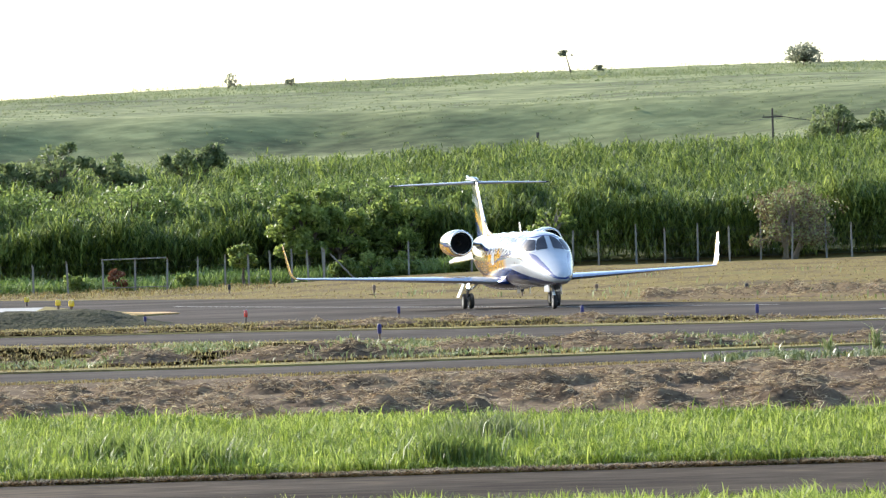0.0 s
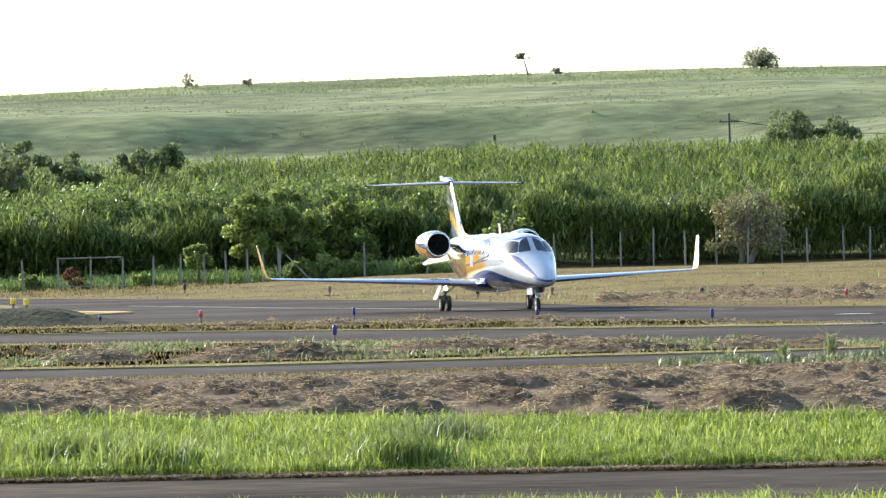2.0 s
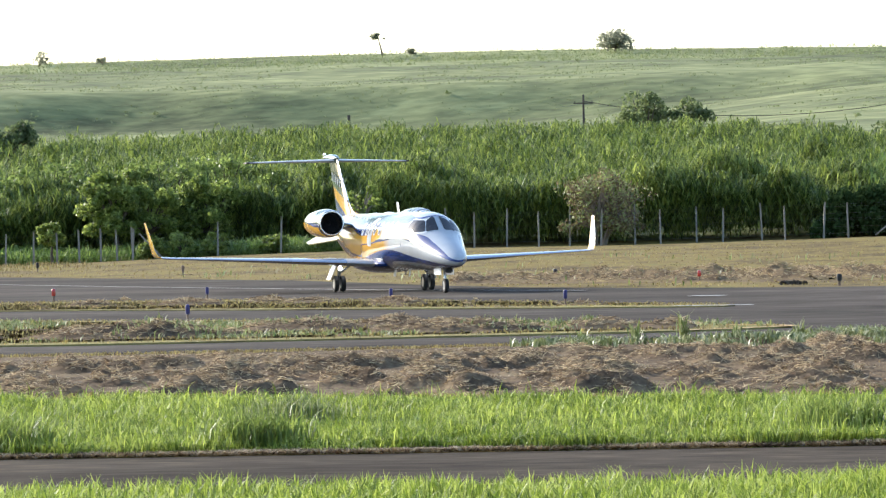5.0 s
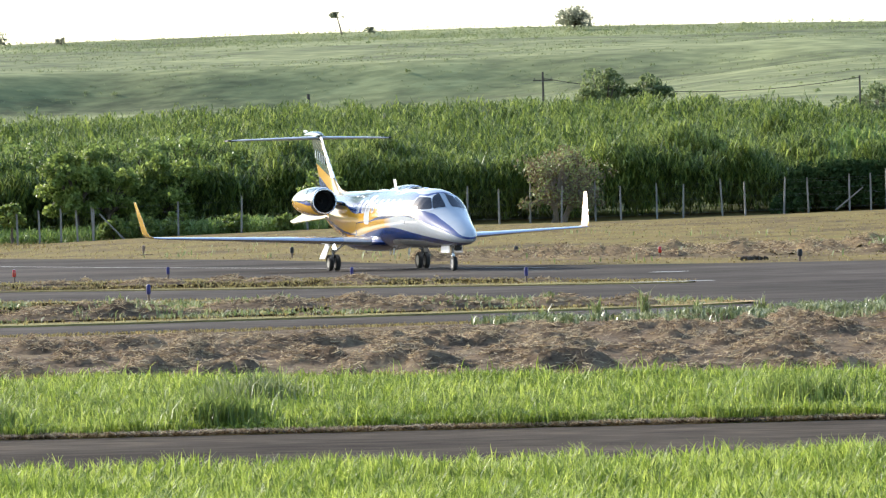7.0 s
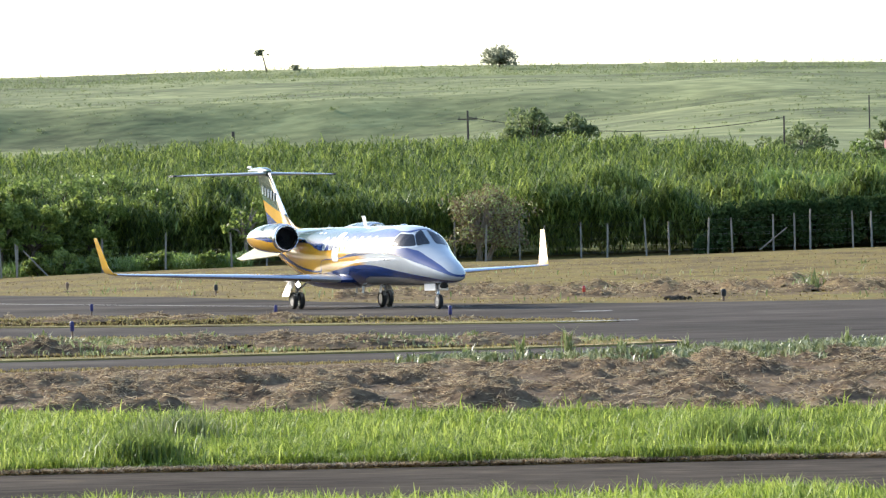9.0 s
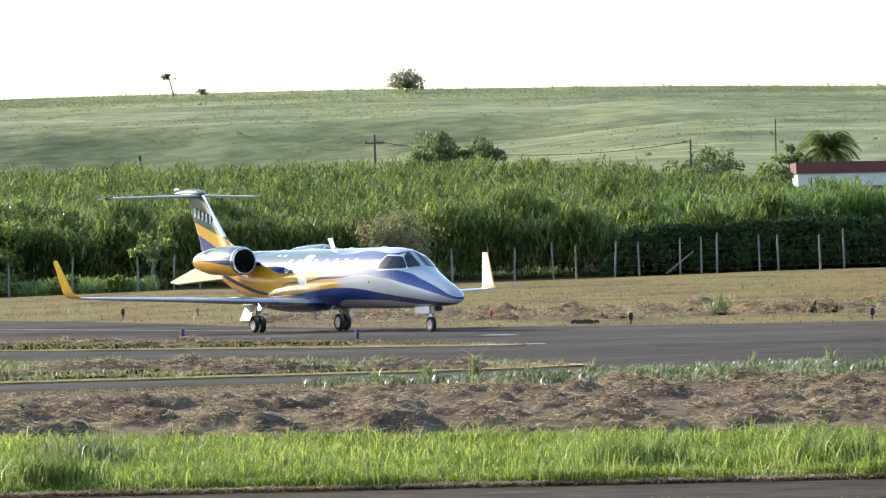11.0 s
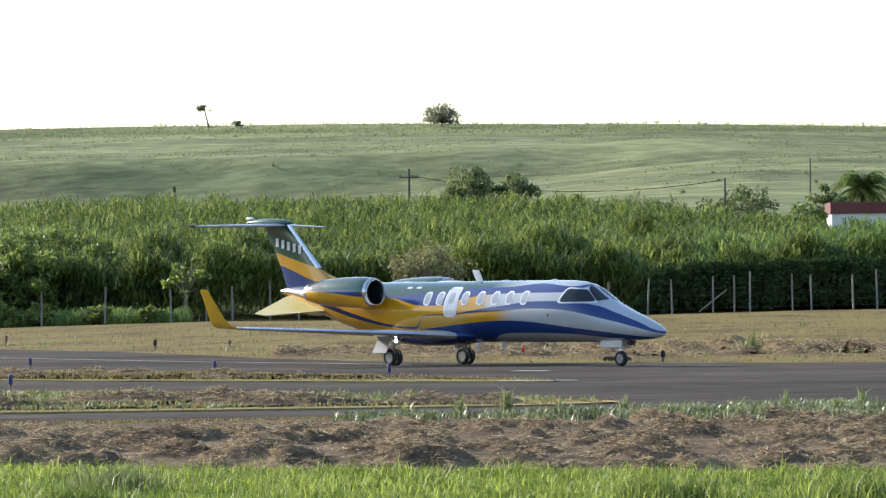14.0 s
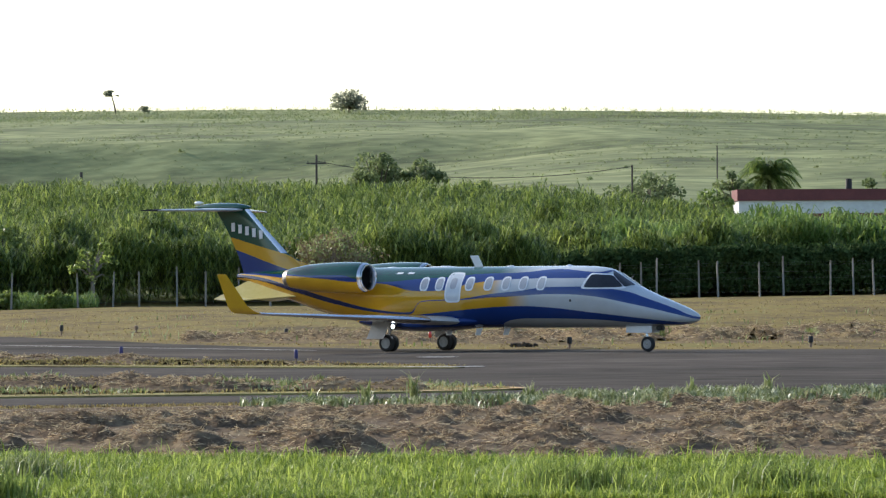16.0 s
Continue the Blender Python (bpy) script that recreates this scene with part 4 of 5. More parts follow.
def strip_line(name, label, pts, w, material, z):
    out = []
    for i, p in enumerate(pts):
        a, b = Vector(pts[max(0, i - 1)]), Vector(pts[min(len(pts) - 1, i + 1)])
        d = (b - a).normalized()
        out.append((Vector((p[0] - d.y * w / 2, p[1] + d.x * w / 2)), Vector((p[0] + d.y * w / 2, p[1] - d.x * w / 2))))
    poly = [tuple(l) for l, r in out] + [tuple(r) for l, r in reversed(out)]
    return sheet(name, poly, z, material, label, "marking", 0.003)


strip_line("kerb_line_near", "faded orange line round the verge tip", [(1.7, 84.6), (2.45, 84.3), (2.9, 83.6), (3.05, 82.9), (2.7, 82.4), (2.0, 81.6), (1.2, 80.9)], 0.22, M_ORANGE, 0.046)
strip_line("kerb_line_far", "faded white line at the verge tip", [(1.2, 106.4), (2.3, 106.2), (3.0, 106.3)], 0.5, M_LINE, 0.041)
strip_line("taxi_mark", "short worn white taxiway mark", [(1.9, 123.3), (2.7, 123.0)], 0.8, M_LINE, 0.0145)
strip_line("taxi_centreline", "worn pale centreline of the taxiway", [(-26, 190), (-17, 168), (-8, 149), (-1, 138)], 0.15, M_LINE, 0.0145)


def pole(label, az, y, top, cross=True, r=0.12):
    x = at_az(az, y)
    p = thing("utility_pole", label, "utility pole", "utility poles", at=pose(x, y, land(x, y)))
    h = top - land(x, y)
    part("pole_shaft", tube((0, 0, -0.2), (0, 0, h), r * 1.2, r * 0.8, 10), M_WOODPOLE, p)
    if cross:
        bm = bmesh.new()
        box(bm, 0, -0.12, h - 0.8, 1.9, 0.1, 0.12, 0.01)
        part("crossarm", bm, M_WOODPOLE, p)
        for k in (-0.8, 0, 0.8):
            part("insulator", tube((k, -0.12, h - 0.72), (k, -0.12, h - 0.55), 0.05, 0.03, 8), M_WOODPOLE, p)
        bm = bmesh.new()
        for s in (-1, 1):
            limb(bm, (0, -0.1, h - 0.9), (s * 2.6, -0.1, h - 1.1 - 0.05), 0.02, 0.015, 4)
        part("wire", bm, M_WIRE, p)
    return p


pole("dark wooden utility pole with a crossarm behind the cane", -0.405, 440, 1.816 + 440 * math.tan(radians(1.645)))
pole("dark wooden pole rising over the cane", -7.15, 400, 1.816 + 400 * math.tan(radians(1.37)), False)
pole("thin pole on the hillside", 4.5, 560, 1.816 + 560 * math.tan(radians(1.73)), False, 0.09)
pole("thin dark pole behind the cane", 3.46, 425, 1.816 + 425 * math.tan(radians(1.5)), False, 0.1)
pole("short dark stump rising over the cane", -3.28, 402, 1.816 + 402 * math.tan(radians(1.45)), False, 0.16)

# the line strung between the two poles behind the cane
line = thing("power_line", "dark sagging power line strung between wooden poles", "power line", at=pose(0, 0, 0))
P_A = Vector((at_az(-0.405, 440), 440, 1.816 + 440 * math.tan(radians(1.645)) - 0.6))
P_B = Vector((at_az(3.46, 425), 425, 1.816 + 425 * math.tan(radians(1.5)) - 0.15))
for off in (-0.7, 0.7):
    bm = bmesh.new()
    pts = [P_A.lerp(P_B, i / 14) + Vector((0, off, -1.3 * 4 * (i / 14) * (1 - i / 14))) for i in range(15)]
    for p, q in zip(pts, pts[1:]):
        limb(bm, p, q, 0.022, 0.022, 4)
    part("wire", bm, M_WOODPOLE, line, smooth=False)
brace = thing("fence_brace", "slanting concrete brace of the fence before the hedge", "fence brace", at=pose(at_az(3.3, 286), 286, land(at_az(3.3, 286), 286)))
part("strut", tube((-0.85, 0.1, 0.1), (0.85, 0.1, 1.45), 0.05, 0.045, 6), M_POST, brace)

wall_y = 418
wx0, wx1 = at_az(4.76, wall_y), at_az(9.5, wall_y)
wz = lambda el: 1.816 + wall_y * math.tan(radians(el))
shed = thing("long_building", "long low building with a red band over white walls", "building", at=pose(0, wall_y, 0))
bm = bmesh.new()
box(bm, (wx0 + wx1) / 2, 3, (wz(1.05) + 2) / 2, wx1 - wx0, 6, wz(1.05) - 2)
part("wall", bm, M_WALLPAINT, shed, "white lower wall", smooth=False)
bm = bmesh.new()
box(bm, (wx0 + wx1) / 2, 2.95, (wz(1.05) + wz(1.19)) / 2, wx1 - wx0 + 0.3, 6.3, wz(1.19) - wz(1.05))
part("parapet", bm, M_WALLRED, shed, "dull red parapet band", smooth=False)
bm = bmesh.new()
box(bm, (wx0 + wx1) / 2 + 4, -0.06, wz(0.86), wx1 - wx0 - 4, 0.1, 0.45)
part("plinth", bm, M_WALLRED, shed, "red lower band", smooth=False)
tank = thing("water_tank", "small dark tank on the building roof", "tank", at=pose(at_az(6.13, wall_y), wall_y + 2, wz(1.19)))
part("tank_body", tube((0, 0, 0), (0, 0, 0.95), 0.30, 0.28, 14), M_DARK, tank)

# ---- the business jet: x forward from the main axle, y to its left ----


def livery(name, bands, base, rough=0.16):
    """Glossy paint in stacked bands: (edge curve of z over x, colours along x); each band lies above its edge."""
    m = bpy.data.materials.new(name)
    m.use_nodes = True
    nt = m.node_tree
    b = nt.nodes["Principled BSDF"]
    b.inputs["Roughness"].default_value = rough
    b.inputs["Coat Weight"].default_value = 0.4
    b.inputs["Coat Roughness"].default_value = 0.06
    tc = nt.nodes.new("ShaderNodeTexCoord")
    sp = nt.nodes.new("ShaderNodeSeparateXYZ")
    nt.links.new(tc.outputs["Object"], sp.inputs[0])

    def scaled(sock, lo, hi):
        r = nt.nodes.new("ShaderNodeMapRange")
        r.inputs[1].default_value, r.inputs[2].default_value = lo, hi
        nt.links.new(sock, r.inputs[0])
        return r.outputs[0]
    u = scaled(sp.outputs[0], -9, 11)
    w = scaled(sp.outputs[2], 0, 5)

    def along(stops):
        r = nt.nodes.new("ShaderNodeValToRGB")
        e = r.color_ramp.elements
        e[0].position, e[0].color = (stops[0][0] + 9) / 20, (*stops[0][1], 1)
        if len(stops) == 1:
            e.remove(e[1])
        else:
            e[1].position, e[1].color = (stops[-1][0] + 9) / 20, (*stops[-1][1], 1)
            for x, c in stops[1:-1]:
                k = e.new((x + 9) / 20)
                k.color = (*c, 1)
        nt.links.new(u, r.inputs[0])
        return r.outputs[0]
    cur = along(base)
    for edge, stops in bands:
        fc = nt.nodes.new("ShaderNodeFloatCurve")
        pts = fc.mapping.curves[0].points
        pts[0].location = (0, edge[0][1] / 5)
        pts[1].location = (1, edge[-1][1] / 5)
        for x, z in edge:
            p = pts.new((x + 9) / 20, z / 5)
            p.handle_type = "AUTO_CLAMPED"
        fc.mapping.update()
        nt.links.new(u, fc.inputs["Value"])
        gt = nt.nodes.new("ShaderNodeMath")
        gt.operation = "GREATER_THAN"
        nt.links.new(w, gt.inputs[0])
        nt.links.new(fc.outputs[0], gt.inputs[1])
        mx = nt.nodes.new("ShaderNodeMixRGB")
        nt.links.new(gt.outputs[0], mx.inputs[0])
        nt.links.new(cur, mx.inputs[1])
        nt.links.new(along(stops), mx.inputs[2])
        cur = mx.outputs[0]
    nz = nt.nodes.new("ShaderNodeTexNoise")
    nz.inputs["Scale"].default_value = 1.7
    nz.inputs["Detail"].default_value = 6
    nt.links.new(tc.outputs["Object"], nz.inputs["Vector"])
    dirt = nt.nodes.new("ShaderNodeMapRange")
    dirt.inputs[1].default_value, dirt.inputs[2].default_value = 0.35, 0.65
    dirt.inputs[3].default_value, dirt.inputs[4].default_value = 0.9, 1.0
    nt.links.new(nz.outputs[0], dirt.inputs[0])
    ml = nt.nodes.new("ShaderNodeMixRGB")
    ml.blend_type = "MULTIPLY"
    ml.inputs[0].default_value = 1
    nt.links.new(cur, ml.inputs[1])
    nt.links.new(dirt.outputs[0], ml.inputs[2])
    nt.links.new(ml.outputs[0], b.inputs["Base Color"])
    return m


# the belly's grey is whitish paint with the underside shade put in
P_WHITE, P_BLUE, P_GREEN, P_YELLOW, P_BELLY_SHADE, P_NAVY = (0.52, 0.55, 0.57), (0.014, 0.044, 0.20), (0.008, 0.07, 0.045), (0.66, 0.345, 0.014), (0.42, 0.41, 0.40), (0.012, 0.015, 0.06)
M_BODY = livery("fuselage_paint", [
    ([(-9, 0.0), (2.6, 0.0), (3.4, 0.82), (4.35, 0.94), (6.5, 0.91), (8.3, 0.77), (9.2, 0.74), (11, 0.7)], [(-3.2, P_YELLOW), (-2.4, P_YELLOW), (-1.6, P_BLUE), (11, P_BLUE)]),
    ([(-9, 0.0), (-2.5, 0.0), (-1.6, 0.95), (-0.5, 1.0), (0.6, 1.06), (1.84, 1.16), (3.17, 1.26), (4.15, 1.29), (5.16, 1.25), (6.5, 1.11), (7.8, 0.97), (9.1, 0.83), (11, 0.7)], [(3.7, P_YELLOW), (4.5, P_WHITE)]),
    ([(-9, 2.2), (-6, 2.12), (-4, 1.72), (-2.4, 1.36), (-0.9, 1.12), (0.2, 1.06), (0.75, 1.42), (2.2, 1.47), (2.84, 1.52), (3.85, 1.56), (5.2, 1.62), (6.5, 1.57), (7.8, 1.34), (9, 1.07), (9.6, 0.92), (11, 0.7)], [(-3.5, P_NAVY), (0.0, P_BLUE), (7, P_BLUE)]),
    ([(-9, 2.3), (-6, 2.22), (-4, 1.86), (-2.4, 1.5), (-0.9, 1.2), (0.2, 1.12), (0.75, 1.44), (2.2, 1.51), (3.2, 1.64), (4.15, 1.72), (5, 1.82), (6.2, 1.83), (7.4, 1.72), (8.2, 1.48), (9.0, 1.215), (9.6, 0.985), (11, 0.72)], [(3.1, P_YELLOW), (3.5, P_WHITE)]),
    ([(-9, 2.3), (-6, 2.25), (-4, 2.1), (-2, 2.0), (-0.73, 1.95), (0.69, 1.73), (1.5, 1.74), (2.2, 1.89), (3.0, 2.0), (3.85, 2.05), (5.16, 2.07), (6.4, 2.07), (6.8, 2.16), (7.1, 2.6), (11, 2.6)], [(2, P_BLUE), (6, P_BLUE)]),
    ([(-9, 2.35), (-6, 2.3), (-4, 2.2), (-2, 2.08), (-0.73, 2.0), (0.7, 2.09), (1.5, 2.12), (2.5, 2.2), (4.15, 2.25), (5.2, 2.33), (6.6, 2.24), (7.2, 2.5), (11, 2.5)], [(3.2, P_GREEN), (4.6, P_WHITE)]),
], [(3, P_BELLY_SHADE), (4, P_BELLY_SHADE)])
M_NACELLE = livery("nacelle_paint", [
    ([(-9, 2.25), (-3.4, 2.2), (-2, 2.1), (-0.7, 2.0), (11, 2.0)], [(0, P_BLUE)]),
    ([(-9, 2.3), (-3.4, 2.24), (-2.4, 2.2), (-1.4, 2.2), (-0.7, 2.06), (11, 2.0)], [(0, P_GREEN)]),
], [(0, P_YELLOW)])
M_FIN = livery("fin_paint", [
    ([(-9, 3.2), (-7, 3.05), (-6.2, 2.85), (-5.4, 2.6), (-4.6, 2.38), (-3.6, 2.2), (11, 2)], [(0, P_YELLOW)]),
    ([(-9, 3.5), (-7, 3.38), (-6.2, 3.2), (-5.4, 3.0), (-4.8, 2.85), (-4, 2.6), (-3, 2.6), (11, 2.6)], [(0, P_GREEN)]),
], [(0, P_BLUE)])
M_WING = mat("wing_grey_paint", [(0.42, 0.43, 0.44), (0.52, 0.52, 0.52)], 0.8, 0.25, coat=0.4)
M_PANE = mat("dark_window", [(0.012, 0.013, 0.016), (0.03, 0.032, 0.036)], 1.2, 0.05)
M_CABINPANE = mat("cabin_blind", [(0.30, 0.31, 0.33), (0.42, 0.43, 0.45)], 3.0, 0.12, coat=1.0)
M_LAMP = mat("landing_light", [(1.0, 0.93, 0.80), (1.0, 0.96, 0.88)], 3.0, 0.3, emit=90.0)
M_RIM = mat("rim_alloy", [(0.20, 0.20, 0.20), (0.34, 0.34, 0.34)], 9.0, 0.4, metal=0.5)

# x, top, bottom, half width
BODY = [(-6.6, 2.26, 2.12, 0.05), (-6.2, 2.30, 2.03, 0.15), (-5.6, 2.35, 1.83, 0.30), (-5, 2.38, 1.62, 0.44), (-4.2, 2.41, 1.37, 0.59), (-3.4, 2.42, 1.14, 0.71), (-2.6, 2.42, 0.94, 0.79), (-1.8, 2.42, 0.80, 0.84), (-1, 2.42, 0.71, 0.865),
        (0, 2.42, 0.68, 0.875), (2, 2.42, 0.67, 0.875), (4, 2.42, 0.67, 0.875), (5.2, 2.42, 0.67, 0.875), (5.8, 2.415, 0.67, 0.87), (6.2, 2.40, 0.67, 0.855), (6.5, 2.37, 0.67, 0.84), (6.75, 2.32, 0.67, 0.82), (7.0, 2.21, 0.67, 0.79),
        (7.3, 2.03, 0.68, 0.745), (7.6, 1.86, 0.69, 0.69), (7.9, 1.73, 0.70, 0.63), (8.3, 1.57, 0.715, 0.545), (8.7, 1.43, 0.73, 0.465), (9.1, 1.285, 0.75, 0.365), (9.35, 1.185, 0.785, 0.275), (9.52, 1.10, 0.83, 0.185), (9.6, 1.045, 0.87, 0.115), (9.64, 0.985, 0.93, 0.03)]


def section(x):
    xs = [b[0] for b in BODY]
    t, lo, w = (float(np.interp(x, xs, [b[k] for b in BODY])) for k in (1, 2, 3))
    return (t + lo) / 2, (t - lo) / 2, w


def skin(x, a, off=0.0):
    """A point on the fuselage: a in degrees from the top, positive to the aircraft's left."""
    zc, h, w = section(x)
    s, c = math.sin(radians(a)), math.cos(radians(a))
    return Vector((x, s * (w + off), zc + c * (h + off)))


def flank(x, z, side, off=0.0):
    zc, h, w = section(x)
    k = max(-0.99, min(0.99, (z - zc) / h))
    return Vector((x, side * (w * math.sqrt(1 - k * k) + off), z))


def patch(fn, n=8, power=4.0):
    """A grid over the unit square with rounded corners, through fn(u, v)."""
    bm = bmesh.new()
    rows = []
    for j in range(n + 1):
        row = []
        for i in range(n + 1):
            a, b = 2 * i / n - 1, 2 * j / n - 1
            k = 1.0
            m = max(abs(a), abs(b))
            if m > 0:
                q = (abs(a / m) ** power + abs(b / m) ** power) ** (1 / power)
                k = 1 / q
            row.append(bm.verts.new(fn(0.5 + 0.5 * a * k, 0.5 + 0.5 * b * k)))
        rows.append(row)
    for j in range(n):
        for i in range(n):
            bm.faces.new((rows[j][i], rows[j][i + 1], rows[j + 1][i + 1], rows[j + 1][i]))
    return bm


def quad_on_skin(c, off, side):
    """Bilinear between four (x, angle) corners on the fuselage."""
    def fn(u, v):
        x = (c[0][0] * (1 - u) + c[1][0] * u) * (1 - v) + (c[3][0] * (1 - u) + c[2][0] * u) * v
        a = (c[0][1] * (1 - u) + c[1][1] * u) * (1 - v) + (c[3][1] * (1 - u) + c[2][1] * u) * v
        return skin(x, a * side, off)
    return fn


def airfoil(le, te, thick, up=(0, 0, 1), n=9):
    le, te, up = Vector(le), Vector(te), Vector(up)
    ch = (te - le).length
    out = []
    for i in range(2 * n):
        s = i / n
        f = s if s <= 1 else 2 - s
        f = 0.5 - 0.5 * math.cos(math.pi * f)
        t = thick * ch * 2.9 * (0.2969 * math.sqrt(f) - 0.126 * f - 0.3516 * f * f + 0.2843 * f ** 3 - 0.1015 * f ** 4) / 0.6 * 1.0
        out.append(le.lerp(te, f) + up * (t * (1.0 if s <= 1 else -0.75)))
    return out


def ring(x, y, z, r, n=28, squash=1.0):
    return [(x, y + r * math.cos(a), z + squash * r * math.sin(a)) for a in [2 * math.pi * i / n for i in range(n)]]


def wheel_mesh(r, w):
    prof = [(0.60, -0.5), (0.66, -0.62), (0.86, -0.64), (0.96, -0.5), (1.0, -0.2), (1.0, 0.2), (0.96, 0.5), (0.86, 0.64), (0.66, 0.62), (0.60, 0.5)]
    n = 28
    return loft([[(r * p * math.cos(a), w * q * 0.78, r * p * math.sin(a)) for p, q in prof] for a in [2 * math.pi * i / n for i in range(n + 1)]], cap=False)


def rim_mesh(r, w):
    n = 24
    bm = loft([[(r * p * math.cos(a), w * q, r * p * math.sin(a)) for a in [2 * math.pi * i / n for i in range(n)]] for p, q in ((0.63, -0.42), (0.56, -0.40), (0.5, -0.28), (0.25, -0.26), (0.2, -0.42), (0.2, 0.42), (0.25, 0.26), (0.5, 0.28), (0.56, 0.40), (0.63, 0.42))])
    return bm


def build_jet():
    jet = thing("business_jet", "twin-engine business jet painted white, blue, yellow and green, taxiing", "aeroplane")
    rings = []
    xs = []
    for a, b in zip(BODY, BODY[1:]):
        k = max(1, int((b[0] - a[0]) / 0.25))
        xs += [a[0] + (b[0] - a[0]) * i / k for i in range(k)]
    xs.append(BODY[-1][0])
    for x in xs:
        rings.append([skin(x, 360 * i / 48) for i in range(48)])
    body = part("fuselage", loft(rings), M_BODY, jet, "white, blue, yellow and green striped fuselage")
    # wing-to-body fairing under the cabin
    fr = []
    for i in range(15):
        s = i / 14
        x = -2.0 + 4.8 * s
        k = math.sin(math.pi * min(1, max(0.001, s))) ** 0.5
        fr.append([(x, (0.25 + 0.72 * k) * math.cos(a), 0.86 + 0.30 * k * math.sin(a)) for a in [2 * math.pi * j / 24 for j in range(24)]])
    part("belly_fairing", loft(fr), M_BODY, jet)
    # glazing
    for side in (1, -1):
        g = part("windshield", patch(quad_on_skin([(6.84, 5), (7.61, 7), (7.465, 38.5), (7.01, 24.2)], 0.008, side), 12, 8), M_PANE, jet, "dark tinted cockpit windshield")
        side_q = [(6.30, 1.80), (7.45, 1.80), (6.99, 2.14), (6.44, 2.17)]
        frame_q = [(6.20, 1.76), (7.55, 1.76), (7.02, 2.175), (6.38, 2.215)]

        def on_flank(q, off):
            def fn(u, v):
                x = (q[0][0] * (1 - u) + q[1][0] * u) * (1 - v) + (q[3][0] * (1 - u) + q[2][0] * u) * v
                z = (q[0][1] * (1 - u) + q[1][1] * u) * (1 - v) + (q[3][1] * (1 - u) + q[2][1] * u) * v
                zc, h, w = section(x)
                return skin(x, side * math.degrees(math.acos(max(-0.99, min(0.995, (z - zc) / h)))), off)
            return fn
        g2 = part("cockpit_window", patch(on_flank(side_q, 0.012), 14, 9), M_PANE, jet, "dark tinted cockpit side window")
        part("window_frame", patch(on_flank(frame_q, 0.005), 14, 9), M_WHITE, g2)
        for x in (0.81, 1.35, 2.40, 3.05, 3.66, 4.25, 4.87):
            fn = lambda u, v, x=x: flank(x - 0.15 + 0.30 * u, 1.93 - 0.20 + 0.40 * v, side, 0.004)
            fi = lambda u, v, x=x: flank(x - 0.11 + 0.22 * u, 1.93 - 0.155 + 0.31 * v, side, 0.008)
            w = part("cabin_window", patch(fn, 8, 3.2), M_WHITE, jet)
            part("pane", patch(fi, 8, 3.2), M_CABINPANE, w)
        if side == -1:
            # emergency door with its own window
            d = part("cabin_door", patch(lambda u, v: flank(1.57 + 0.56 * u, 1.40 + 0.86 * v, side, 0.005), 8, 6), M_WHITE, jet, "white outlined cabin door")
            part("door_panel", patch(lambda u, v: flank(1.62 + 0.46 * u, 1.45 + 0.76 * v, side, 0.009), 8, 6), M_DOOR, d)
            part("pane", patch(lambda u, v: flank(1.73 + 0.22 * u, 1.78 + 0.32 * v, side, 0.013), 8, 3.2), M_CABINPANE, d)
        # wing with winglet
        y = lambda v: side * v
        secs = [((2.15, 0.55, 0.84), (-1.05, 0.55, 0.90), 0.11), ((1.55, 1.5, 0.90), (-1.02, 1.5, 0.93), 0.105), ((0.68, 4.0, 1.01), (-1.12, 4.0, 1.02), 0.09), ((-0.25, 6.7, 1.12), (-1.25, 6.7, 1.13), 0.08), ((-0.36, 6.92, 1.14), (-1.28, 6.92, 1.145), 0.07)]
        wing = part("wing", loft([airfoil((a[0], y(a[1]), a[2]), (b[0], y(b[1]), b[2]), t) for a, b, t in secs]), M_WING, jet, "pale grey wing with polished leading edge")
        le = []
        for a, b, t in secs[1:]:
            f = airfoil((a[0] + 0.012, y(a[1]), a[2]), (b[0], y(b[1]), b[2]), t * 1.06)
            k = len(f)
            le.append([f[3], f[2], f[1], f[0], f[k - 1], f[k - 2], f[k - 3]])
        part("leading_edge", loft(le, close=False, cap=False), M_METAL, wing, "polished metal leading edge")
        wl = [((-0.36, 6.92, 1.14), (-1.28, 6.92, 1.145), 0.07, (0, 0.0, 1)), ((-0.52, 7.01, 1.2), (-1.34, 7.01, 1.2), 0.06, (0, -0.7, 0.7)), ((-0.72, 7.06, 1.34), (-1.42, 7.06, 1.34), 0.055, (0, -1, 0.2)), ((-1.34, 7.23, 2.24), (-1.66, 7.23, 2.24), 0.05, (0, -1, 0.2))]
        part("winglet", loft([airfoil((a[0], y(a[1]), a[2]), (b[0], y(b[1]), b[2]), t, (u[0], y(u[1]), u[2])) for a, b, t, u in wl]), M_YELLOW, wing, "yellow upturned winglet")
        # engine
        ey, ez = side * 1.47, 2.13
        prof = [(-0.70, 0.335), (-0.66, 0.37), (-0.68, 0.395), (-0.78, 0.42), (-1.1, 0.445), (-1.6, 0.45), (-2.2, 0.43), (-2.8, 0.39), (-3.3, 0.31), (-3.45, 0.285)]
        nac = part("engine_nacelle", loft([ring(x, ey, ez, r) for x, r in prof[2:]], cap=False), M_NACELLE, jet, "green, blue and yellow engine nacelle")
        part("intake_lip", loft([ring(x, ey, ez, r) for x, r in ((-0.95, 0.31), (-0.72, 0.325), (-0.655, 0.355), (-0.655, 0.378), (-0.70, 0.402), (-0.80, 0.4245))], cap=False), M_METAL, nac, "polished metal intake lip")
